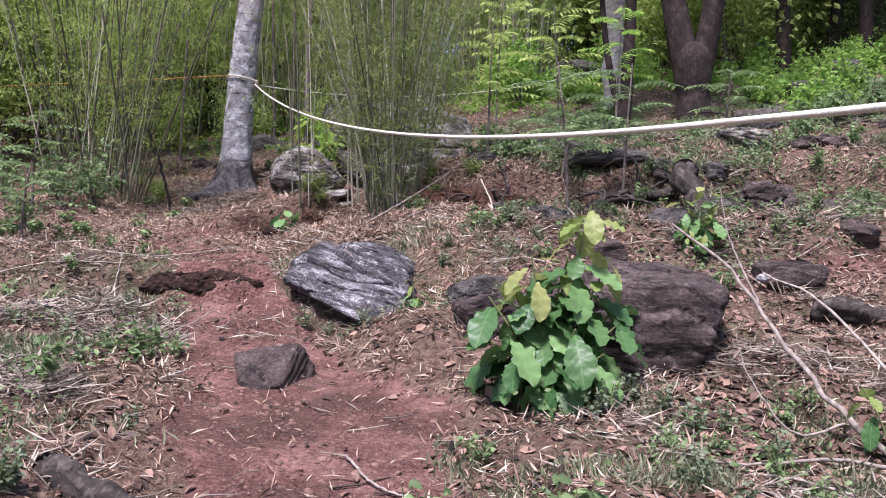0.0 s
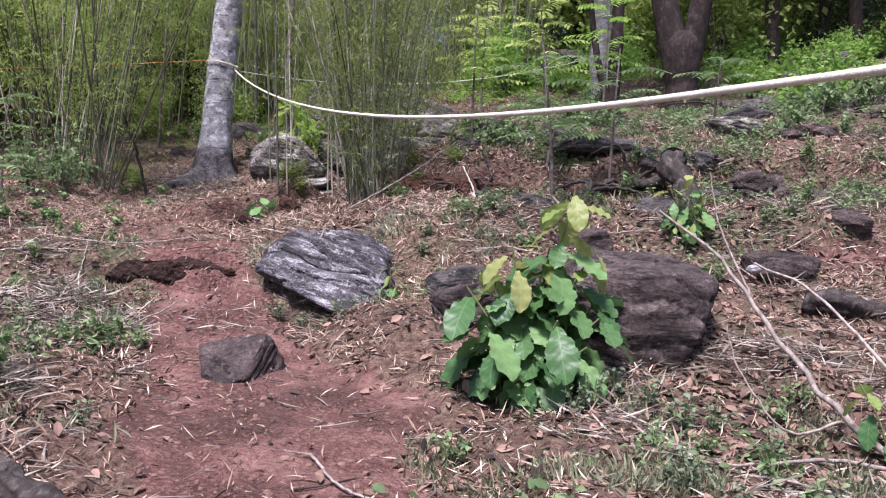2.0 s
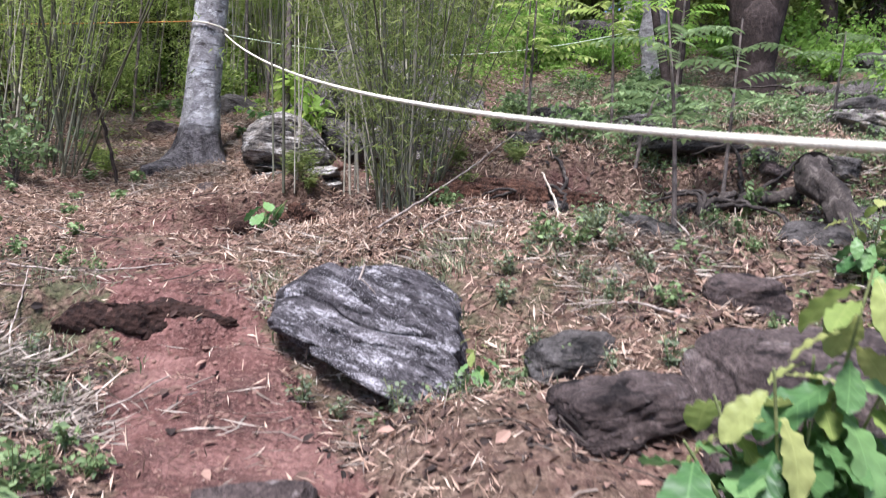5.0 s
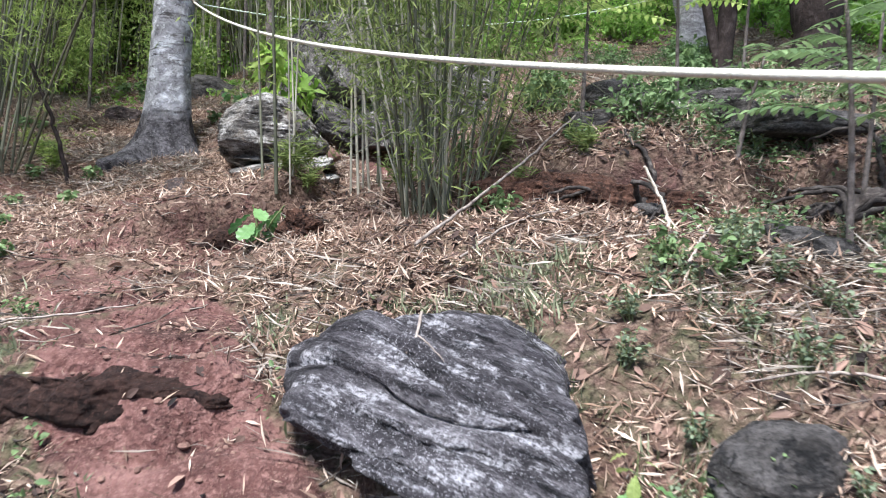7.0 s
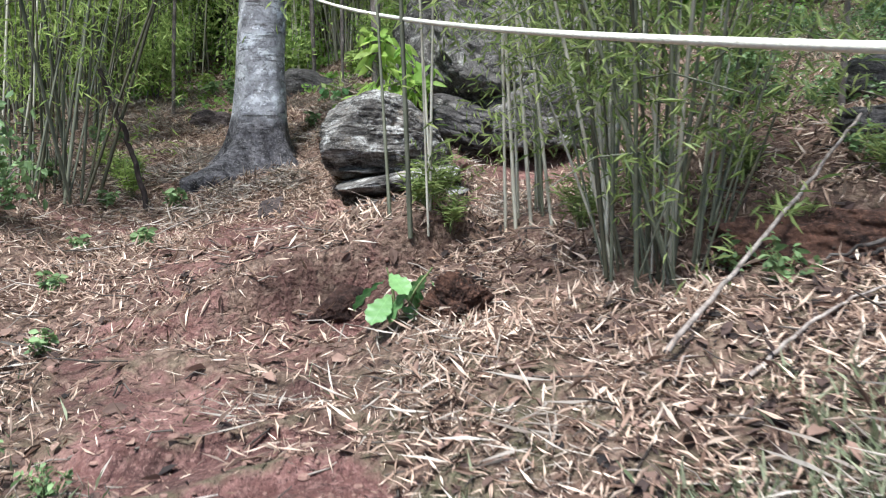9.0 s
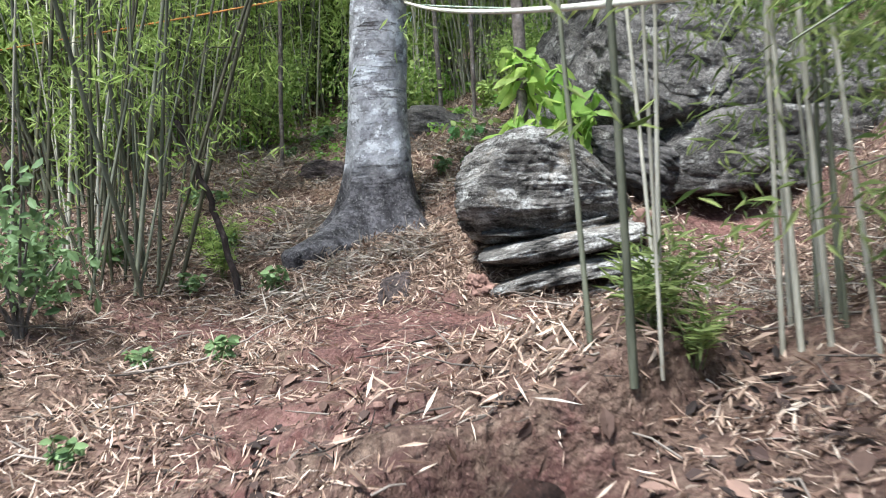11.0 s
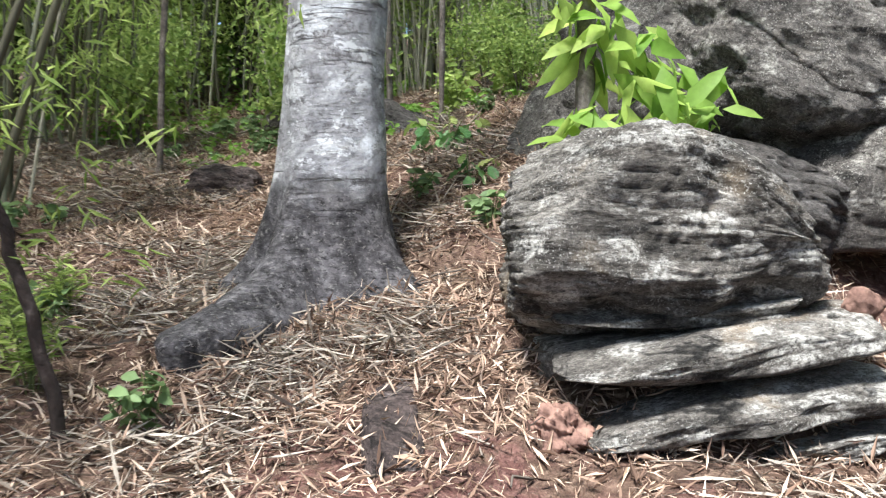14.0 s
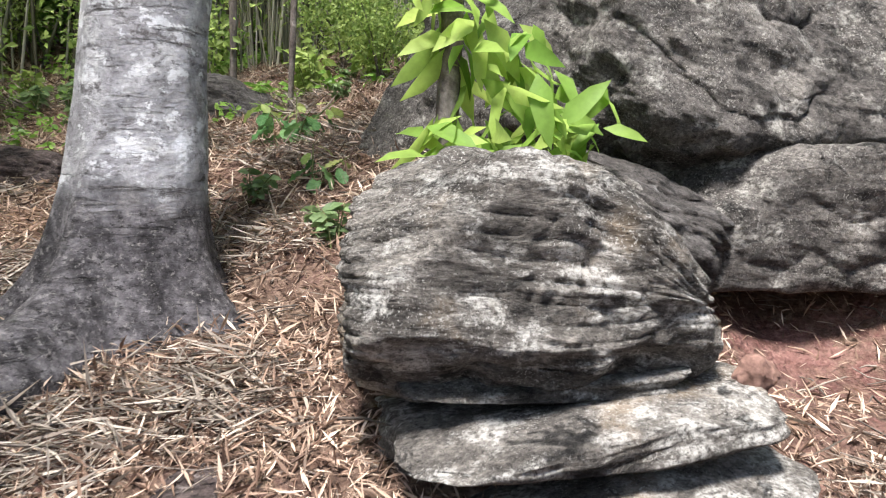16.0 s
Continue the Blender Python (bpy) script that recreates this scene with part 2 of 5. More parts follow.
# ---- materials ----
class Nodes:
    """A short hand for node trees."""

    def __init__(self, name, rough_value=0.9, coords="Object"):
        self.m = bpy.data.materials.new(name)
        self.m.use_nodes = True
        self.t = self.m.node_tree
        self.bsdf = self.t.nodes["Principled BSDF"]
        self.bsdf.inputs["Roughness"].default_value = rough_value
        self.bsdf.inputs["Specular IOR Level"].default_value = 0.25
        self.co = self.t.nodes.new("ShaderNodeTexCoord").outputs[coords]

    def put(self, socket, value):
        if hasattr(value, "links"):
            self.t.links.new(value, socket)
        elif isinstance(value, tuple) and len(value) == 3 and socket.type == "RGBA":
            socket.default_value = (*value, 1)
        else:
            socket.default_value = value

    def scaled(self, s):
        n = self.t.nodes.new("ShaderNodeMapping")
        self.put(n.inputs["Vector"], self.co)
        n.inputs["Scale"].default_value = s
        return n.outputs[0]

    def noise(self, scale, detail=5.0, vec=None, rough_value=0.6, warp=0.0):
        n = self.t.nodes.new("ShaderNodeTexNoise")
        self.put(n.inputs["Vector"], vec or self.co)
        n.inputs["Scale"].default_value, n.inputs["Detail"].default_value = scale, detail
        n.inputs["Roughness"].default_value, n.inputs["Distortion"].default_value = rough_value, warp
        return n.outputs[0]

    def cells(self, scale, feature="F1", vec=None):
        n = self.t.nodes.new("ShaderNodeTexVoronoi")
        n.feature = feature
        self.put(n.inputs["Vector"], vec or self.co)
        n.inputs["Scale"].default_value = scale
        return n.outputs["Distance"]

    def ramp(self, fac, stops):
        n = self.t.nodes.new("ShaderNodeValToRGB")
        self.put(n.inputs[0], fac)
        e = n.color_ramp.elements
        while len(e) < len(stops):
            e.new(0.5)
        for el, (at, c) in zip(e, stops):
            el.position = at
            el.color = (*c, 1) if isinstance(c, tuple) else (c, c, c, 1)
        return n.outputs[0]

    def mix(self, fac, a, b, how="MIX"):
        n = self.t.nodes.new("ShaderNodeMix")
        n.data_type, n.blend_type = "RGBA", how
        self.put(n.inputs[0], fac)
        self.put(n.inputs[6], a)
        self.put(n.inputs[7], b)
        return n.outputs[2]

    def math(self, how, a, b):
        n = self.t.nodes.new("ShaderNodeMath")
        n.operation = how
        self.put(n.inputs[0], a)
        self.put(n.inputs[1], b)
        return n.outputs[0]

    def attribute(self, name):
        n = self.t.nodes.new("ShaderNodeAttribute")
        n.attribute_name = name
        return n.outputs["Fac"]

    def island(self):
        return self.t.nodes.new("ShaderNodeNewGeometry").outputs["Random Per Island"]

    def chance(self):
        return self.t.nodes.new("ShaderNodeObjectInfo").outputs["Random"]

    def bump(self, h, strength=0.5, depth=0.02):
        n = self.t.nodes.new("ShaderNodeBump")
        n.inputs["Strength"].default_value, n.inputs["Distance"].default_value = strength, depth
        self.put(n.inputs["Height"], h)
        self.t.links.new(n.outputs[0], self.bsdf.inputs["Normal"])

    def colour(self, c):
        self.put(self.bsdf.inputs["Base Color"], c)
        return self

    def leafy(self, c, amount=0.4):
        """Lets light through a thin leaf."""
        tr = self.t.nodes.new("ShaderNodeBsdfTranslucent")
        self.put(tr.inputs[0], c)
        mx = self.t.nodes.new("ShaderNodeMixShader")
        mx.inputs[0].default_value = amount
        self.t.links.new(self.bsdf.outputs[0], mx.inputs[1])
        self.t.links.new(tr.outputs[0], mx.inputs[2])
        self.t.links.new(mx.outputs[0], self.t.nodes["Material Output"].inputs[0])
        return self.colour(c)


def ground_material():
    n = Nodes("red_soil_and_litter", 0.95)
    soil = n.ramp(n.noise(2.3, 8), [(0.34, (0.045, 0.021, 0.017)), (0.5, (0.116, 0.052, 0.044)), (0.68, (0.25, 0.132, 0.112))])
    soil = n.mix(n.ramp(n.noise(30, 8, rough_value=0.75), [(0.48, 0.0), (0.7, 0.75)]), soil, (0.37, 0.212, 0.178))
    soil = n.mix(n.ramp(n.noise(11, 7), [(0.52, 0.0), (0.68, 0.7)]), soil, (0.1, 0.042, 0.032))
    soil = n.mix(n.ramp(n.noise(1.3, 5, warp=0.4), [(0.48, 0.0), (0.64, 0.75)]), soil, (0.06, 0.031, 0.025))
    soil = n.mix(n.ramp(n.noise(70, 5, rough_value=0.7), [(0.58, 0.0), (0.66, 0.6)]), soil, (0.3, 0.19, 0.155))
    litter = n.ramp(n.noise(19, 9, rough_value=0.75), [(0.3, (0.025, 0.015, 0.011)), (0.48, (0.11, 0.069, 0.05)), (0.62, (0.27, 0.19, 0.14)), (0.78, (0.42, 0.32, 0.25))])
    litter = n.mix(n.ramp(n.noise(1.4, 4), [(0.35, 0.05), (0.65, 0.5)]), litter, soil)
    green = n.ramp(n.noise(30, 6), [(0.3, (0.03, 0.045, 0.02)), (0.7, (0.11, 0.14, 0.06))])
    litter = n.mix(n.math("MULTIPLY", n.attribute("green"), n.ramp(n.noise(7, 6), [(0.42, 0.0), (0.6, 0.8)])), litter, green)
    blend = n.ramp(n.math("ADD", n.attribute("bare"), n.math("MULTIPLY", n.math("SUBTRACT", n.noise(9, 7), 0.5), 1.3)), [(0.35, 0.0), (0.65, 1.0)])
    n.colour(n.mix(blend, litter, soil))
    n.bump(n.math("ADD", n.math("MULTIPLY", n.noise(45, 8), 0.8), n.math("ADD", n.math("MULTIPLY", n.cells(30), 0.4), n.math("MULTIPLY", n.noise(9, 8), 1.5))), 1.0, 0.05)
    return n.m


def rock_material(name, dark, mid, light, lichen, lichen_from=0.56, stretch=(1.3, 1.3, 9.0), stain=None, cover=0.9, specks=0.8):
    n = Nodes(name, 0.88)
    st = n.scaled(stretch)
    strata = n.noise(2.2, 10, st, 0.7, 0.35)
    c = n.ramp(strata, [(0.34, dark), (0.5, mid), (0.66, light)])
    soft = tuple(1 + (a - 1) * 0.25 for a in stretch)
    fine = n.noise(34, 9, n.scaled(soft), 0.78)
    c = n.mix(0.9, c, n.ramp(fine, [(0.36, (0.22, 0.22, 0.22)), (0.64, (1.75, 1.72, 1.7))]), "MULTIPLY")
    patches = n.noise(4.5, 9, n.scaled(tuple(1 + (a - 1) * 0.35 for a in stretch)), 0.74, 0.3)
    spots = n.math("MULTIPLY", n.ramp(patches, [(lichen_from - 0.03, 0.0), (lichen_from + 0.06, cover)]), n.ramp(n.noise(48, 6, rough_value=0.7), [(0.4, 0.05), (0.56, 1.0)]))
    c = n.mix(spots, c, lichen)
    cracks = n.noise(3.1, 10, n.scaled(tuple(1 + (a - 1) * 0.8 for a in stretch)), 0.75, 0.5)
    c = n.mix(n.ramp(cracks, [(0.36, 0.9), (0.42, 0.0)]), c, tuple(a * 0.5 for a in dark))
    if stain:
        c = n.mix(n.ramp(n.noise(2.0, 5), [(0.57, 0.0), (0.68, 0.6)]), c, stain)
    grit = n.noise(95, 5, rough_value=0.7)
    where = n.ramp(n.noise(3.3, 6, warp=0.5), [(0.42, 0.1), (0.6, 1.0)])
    c = n.mix(n.math("MULTIPLY", n.ramp(grit, [(0.56, 0.0), (0.62, specks)]), where), c, lichen)
    c = n.mix(n.ramp(n.noise(55, 6, n.scaled(soft), 0.75), [(0.36, 0.85), (0.43, 0.0)]), c, tuple(a * 0.6 for a in dark))
    n.colour(c)
    n.bump(n.math("ADD", n.math("MULTIPLY", strata, 1.3), n.math("ADD", n.math("MULTIPLY", fine, 0.5), n.ramp(cracks, [(0.34, 0.0), (0.44, 1.0)]))), 1.0, 0.05)
    return n.m


def bark_material(name, dark, mid, pale, bands=1.0, scale=1.0, patch=None):
    n = Nodes(name, 0.85)
    rings = n.noise(3.0 * scale, 7, n.scaled((1.5, 1.5, 5.0 * bands)), 0.7, 0.4)
    c = n.ramp(rings, [(0.3, dark), (0.52, mid), (0.72, pale)])
    c = n.mix(0.6, c, n.ramp(n.noise(40, 7), [(0.3, (0.45, 0.45, 0.45)), (0.7, (1.4, 1.4, 1.4))]), "MULTIPLY")
    if patch:
        c = n.mix(n.ramp(n.noise(1.9, 5, warp=0.4), [(0.55, 0.0), (0.63, 0.75)]), c, patch)
    n.colour(c)
    n.bump(n.math("ADD", rings, n.math("MULTIPLY", n.noise(30, 7, n.scaled((1, 1, 0.4))), 0.6)), 0.8, 0.03)
    return n.m


def leaf_material(name, low, high, amount=0.4, by="island", gloss=0.55):
    n = Nodes(name, gloss)
    c = n.ramp(n.island() if by == "island" else n.chance(), [(0.0, low), (0.6, tuple((a + b) / 2 for a, b in zip(low, high))), (1.0, high)])
    c = n.mix(0.35, c, n.ramp(n.noise(22, 4), [(0.3, (0.55, 0.55, 0.55)), (0.7, (1.3, 1.3, 1.3))]), "MULTIPLY")
    if by == "object":
        sep = n.t.nodes.new("ShaderNodeSeparateXYZ")
        n.put(sep.inputs[0], n.co)
        side = n.math("ABSOLUTE", sep.outputs[1], 0.0)
        wave = n.math("SINE", n.math("MULTIPLY", n.math("SUBTRACT", sep.outputs[0], n.math("MULTIPLY", side, 0.9)), 230.0), 0.0)
        rib = n.math("MAXIMUM", n.ramp(wave, [(0.9, 0.0), (1.0, 0.7)]), n.ramp(n.math("MULTIPLY", side, 100.0), [(0.12, 1.0), (0.3, 0.0)]))
        c = n.mix(n.math("MULTIPLY", rib, 0.22), c, tuple(min(1.0, a * 1.5) for a in high))
        n.bump(wave, 0.12, 0.003)
    n.leafy(c, amount)
    return n.m


def litter_material(name):
    n = Nodes(name, 0.8)
    c = n.ramp(n.island(), [(0.0, (0.06, 0.037, 0.028)), (0.25, (0.17, 0.108, 0.078)), (0.5, (0.34, 0.24, 0.18)), (0.8, (0.5, 0.385, 0.3)), (1.0, (0.64, 0.54, 0.44))])
    c = n.mix(0.5, c, n.ramp(n.noise(3.0, 4), [(0.35, (0.75, 0.71, 0.68)), (0.65, (1.25, 1.2, 1.15))]), "MULTIPLY")
    n.leafy(c, 0.12)
    return n.m


def plain_material(name, low, high, scale=14.0, rough_value=0.9, chance=True, stretch=(1, 1, 1)):
    n = Nodes(name, rough_value)
    c = n.ramp(n.noise(scale, 6, n.scaled(stretch)), [(0.3, low), (0.7, high)])
    if chance:
        c = n.mix(0.5, c, n.ramp(n.chance(), [(0.0, (0.6, 0.6, 0.6)), (1.0, (1.3, 1.3, 1.3))]), "MULTIPLY")
    n.colour(c)
    n.bump(n.noise(scale * 3, 6, n.scaled(stretch)), 0.6, 0.01)
    return n.m


def earth_material(name, low, high):
    n = Nodes(name, 0.97)
    lumps = n.noise(9, 9, rough_value=0.75)
    c = n.ramp(lumps, [(0.36, low), (0.62, high)])
    c = n.mix(n.ramp(n.noise(60, 6, rough_value=0.7), [(0.55, 0.0), (0.66, 0.6)]), c, tuple(a * 2.2 for a in high))
    n.colour(c)
    n.bump(n.math("ADD", lumps, n.math("MULTIPLY", n.cells(24), 0.5)), 1.0, 0.09)
    return n.m


GROUND = ground_material()
ROCK_PATH = rock_material("lichened_dark_schist", (0.018, 0.016, 0.018), (0.06, 0.054, 0.06), (0.19, 0.178, 0.188), (0.54, 0.52, 0.54), 0.545, (1.3, 1.3, 7.0), None, 1.0, 0.7)
ROCK_BROWN = rock_material("brown_boulder_stone", (0.026, 0.019, 0.018), (0.076, 0.057, 0.053), (0.165, 0.13, 0.12), (0.38, 0.33, 0.31), 0.6, (1.0, 1.0, 4.0), None, 0.7, 0.15)
ROCK_GREY = rock_material("grey_layered_schist", (0.035, 0.031, 0.028), (0.125, 0.114, 0.102), (0.27, 0.25, 0.225), (0.58, 0.56, 0.52), 0.535, (1.5, 1.5, 5.0), (0.3, 0.22, 0.14))
ROCK_BIG = rock_material("weathered_grey_rock", (0.035, 0.031, 0.028), (0.095, 0.086, 0.079), (0.175, 0.16, 0.145), (0.43, 0.41, 0.37), 0.56, (1.6, 1.6, 3.2))
ROCK_DARK = rock_material("dark_hillside_stone", (0.025, 0.022, 0.02), (0.075, 0.068, 0.064), (0.14, 0.13, 0.125), (0.28, 0.27, 0.26), 0.62, (1.3, 1.3, 5.0), None, 0.8, 0.25)
STONE_RED = plain_material("reddish_stone", (0.085, 0.045, 0.036), (0.3, 0.18, 0.14), 16)
# near-black copy of the earth: shade of the hollows put into the colour
SOIL_SHADE = earth_material("shade_toned_crumbling_earth", (0.01, 0.006, 0.005), (0.06, 0.03, 0.022))
SOIL_LUMP = earth_material("dark_red_earth", (0.014, 0.008, 0.006), (0.13, 0.064, 0.042))
BARK_PALE = bark_material("pale_ringed_bark", (0.085, 0.074, 0.076), (0.3, 0.28, 0.285), (0.52, 0.5, 0.51), 1.0, 1.3, (0.6, 0.6, 0.63))
BARK_DARK = bark_material("dark_brown_bark", (0.01, 0.007, 0.006), (0.032, 0.022, 0.019), (0.085, 0.066, 0.06), 0.2, 2.2)
BARK_WHITE = bark_material("whitish_bark", (0.12, 0.11, 0.11), (0.34, 0.32, 0.32), (0.55, 0.53, 0.53), 0.7, 1.6)
BARK_GREY = bark_material("grey_brown_bark", (0.05, 0.04, 0.035), (0.15, 0.125, 0.11), (0.3, 0.26, 0.24), 0.3, 2.0)
DEAD_WOOD = plain_material("dry_dead_wood", (0.13, 0.1, 0.085), (0.42, 0.36, 0.31), 30, stretch=(1, 1, 0.3))
PALE_WOOD = plain_material("bleached_stick_wood", (0.4, 0.34, 0.27), (0.66, 0.58, 0.48), 30)
LOG_DARK = bark_material("rotting_log_bark", (0.012, 0.01, 0.009), (0.042, 0.034, 0.03), (0.15, 0.13, 0.115), 0.3, 2.5)
CULM_GREEN = plain_material("green_grey_bamboo_culm", (0.06, 0.065, 0.042), (0.2, 0.2, 0.14), 12, 0.6, True, (1, 1, 0.2))
CULM_DRY = plain_material("straw_bamboo_culm", (0.24, 0.22, 0.17), (0.56, 0.52, 0.42), 12, 0.6, True, (1, 1, 0.2))
CULM_DARK = plain_material("dark_bamboo_culm", (0.035, 0.035, 0.022), (0.11, 0.1, 0.06), 12, 0.65, True, (1, 1, 0.2))
LEAF_BAMBOO = leaf_material("bamboo_leaf", (0.11, 0.16, 0.045), (0.4, 0.46, 0.17), 0.58)
LEAF_FRESH = leaf_material("fresh_bamboo_leaf", (0.2, 0.29, 0.065), (0.5, 0.59, 0.2), 0.58)
LEAF_TREE = leaf_material("woodland_leaf", (0.15, 0.235, 0.06), (0.5, 0.6, 0.2), 0.58)
LEAF_BRIGHT = leaf_material("sunlit_young_leaf", (0.15, 0.29, 0.05), (0.34, 0.52, 0.12), 0.55)
LEAF_LIME = leaf_material("lime_green_leaf", (0.17, 0.31, 0.05), (0.52, 0.65, 0.17), 0.6)
LEAF_DARK = leaf_material("dark_evergreen_leaf", (0.015, 0.03, 0.01), (0.055, 0.09, 0.025), 0.3)
LEAF_HERB = leaf_material("herb_leaf", (0.085, 0.14, 0.055), (0.25, 0.35, 0.155), 0.4)
LEAF_GREY = leaf_material("grey_green_herb_leaf", (0.085, 0.115, 0.065), (0.24, 0.29, 0.18), 0.3)
LEAF_BIG = leaf_material("broad_green_leaf", (0.045, 0.115, 0.038), (0.18, 0.31, 0.115), 0.32, "object", 0.4)
LEAF_YOUNG = leaf_material("yellow_green_young_leaf", (0.19, 0.27, 0.07), (0.36, 0.38, 0.14), 0.4, "object", 0.45)
GRASS = leaf_material("grey_green_grass", (0.13, 0.155, 0.08), (0.42, 0.43, 0.28), 0.35)
DRY_LEAF = litter_material("dry_bamboo_litter")
ROTTEN_LEAF = leaf_material("blackened_old_leaf", (0.012, 0.009, 0.008), (0.085, 0.052, 0.042), 0.1, "island", 0.8)
STRAW = leaf_material("dry_grey_straw", (0.16, 0.125, 0.1), (0.5, 0.44, 0.37), 0.15, "island", 0.8)
BROWN_LEAF = leaf_material("fallen_brown_leaf", (0.06, 0.036, 0.028), (0.33, 0.21, 0.16), 0.15, "island", 0.8)
LITTER_TWIG = leaf_material("litter_twig_bark", (0.02, 0.015, 0.012), (0.3, 0.25, 0.21), 0.0, "island", 0.85)
STALK = plain_material("green_stalk", (0.1, 0.13, 0.05), (0.22, 0.24, 0.1), 20)
ROPE = plain_material("cream_cotton_rope", (0.55, 0.52, 0.42), (0.82, 0.78, 0.66), 90, 0.85, False)
STRING_ORANGE = plain_material("orange_twine", (0.5, 0.2, 0.05), (0.7, 0.32, 0.1), 60, 0.8, False)
STRING_GREEN = plain_material("pale_green_twine", (0.5, 0.6, 0.45), (0.7, 0.78, 0.62), 60, 0.8, False)


# ---- ground ----
def spread(lo, hi, step, far_lo, far_hi):
    core = list(np.arange(lo, hi + 1e-6, step))
    a, d = lo, step
    while a > far_lo:
        d *= 1.22
        a -= d
        core.insert(0, a)
    a, d = hi, step
    while a < far_hi:
        d *= 1.22
        a += d
        core.append(a)
    return np.array(core)


def make_ground():
    xs, ys = spread(-6, 4.5, 0.045, -400, 400), spread(1.5, 16.5, 0.045, -400, 500)
    X, Y = np.meshgrid(xs, ys)
    x, y = X.ravel(), Y.ravel()
    v = np.stack([x, y, height(x, y) + rough(x, y)], 1)
    w, h = len(xs), len(ys)
    k = (np.arange(h - 1)[:, None] * w + np.arange(w - 1)).ravel()
    me = Build().add(v, np.stack([k, k + 1, k + w + 1, k + w], 1)).mesh("ground")
    for name, values in (("bare", bare(x, y)), ("green", np.clip(0.35 + 0.5 * vnoise(np.stack([x * 0.5, y * 0.5, 0 * x + 9], 1)) + 0.3 * ss(1, 3, x), 0, 1) * (1 - 0.8 * ss(9, 11, y) * (1 - ss(17, 22, y)) * (1 - ss(0, 2, x))))):
        a = me.attributes.new(name, "FLOAT", "POINT")
        a.data.foreach_set("value", values.astype(np.float32))
    me.materials.append(GROUND)
    tagged(new("ground", me), "red earth forest slope with a worn footpath and dry leaf litter", "ground", kind="structure")


make_ground()


# ---- rocks ----
def cube_sphere(n):
    g = np.linspace(-1, 1, n + 1)
    A, B = np.meshgrid(g, g)
    a, b = A.ravel(), B.ravel()
    one = np.ones_like(a)
    k = (np.arange(n)[:, None] * (n + 1) + np.arange(n)).ravel()
    q = np.stack([k, k + 1, k + n + 2, k + n + 1], 1)
    sides = [(a, b, one), (b, a, -one), (one, a, b), (-one, b, a), (b, one, a), (a, -one, b)]
    v = np.concatenate([np.stack(s, 1) for s in sides])
    f = np.concatenate([q + i * (n + 1) ** 2 for i in range(6)])
    key = np.round(v * 1e5).astype(np.int64)
    _, first, back = np.unique(key, axis=0, return_index=True, return_inverse=True)
    return v[first], back.ravel()[f]


def rock_mesh(name, size, seed, n=26, power=3.2, lump=0.16, strata=0.05, layers=9.0, cuts=6, cut_at=0.82, bend=None, ragged=0.0):
    """A weathered block: rounded, cut by planes, with ledges along its bedding (local z)."""
    v, f = cube_sphere(n)
    v = np.tan(v * math.pi / 4)
    r = (np.abs(v) ** power).sum(1) ** (1 / power)
    v = v / r[:, None]
    gen = np.random.default_rng(seed)
    for _ in range(cuts):
        d = gen.normal(size=3)
        d /= np.linalg.norm(d)
        over = np.clip(v @ d - cut_at - 0.15 * gen.random(), 0, None)
        v = v - over[:, None] * d * 0.92
    size = np.asarray(size, float)
    v = v * size
    s = seed * 7.13
    strata = min(strata, 0.16 * size.min())
    big = size.max()
    out = unit(v)
    v = v + out * (lump * size.min() * fbm(v / big * 2.2 + s, 4))[:, None]
    v = v + out * (0.3 * lump * size.min() * np.minimum(np.abs(fbm(v / big * 3.4 + s + 31, 4)), 0.3) / 0.3)[:, None]
    side = out * [1, 1, 0.15]
    band = v[:, 2] / size[2] * layers / 2 + 0.8 * fbm(v / big * 1.5 + s + 5, 2)
    led = np.abs((band % 1.0) - 0.5) * 2
    led = ss(0.0, 0.35, led) + 0.5 * vnoise(np.stack([np.floor(band), 0 * band + s, 0 * band], 1))
    v = v + side * (strata * (led - 0.8) * (0.35 + 0.65 * ss(-0.5, 0.5, fbm(v / big * 2.5 + s + 9, 2))))[:, None]
    v = v + out * (0.1 * strata * fbm(v * [9, 9, 30] + s, 3))[:, None]
    if ragged:
        v[:, :2] *= 1 + ragged * fbm(np.stack([v[:, 0] * 4, v[:, 1] * 4, v[:, 2] * 14 + s], 1), 4)[:, None]
    if bend is not None:
        v = bend(v)
    return Build().add(v, f).mesh(name)


def rock(name, at, size, turn, seed, material, label, category="rock", group="", spin=0.0, **shape):
    ob = new(name, rock_mesh(name, size, seed, **shape))
    ob.data.materials.append(material)
    ob.matrix_basis = pose(*at, *turn) @ pose(0, 0, 0, 0, 0, spin)
    return tagged(ob, label, category, group)


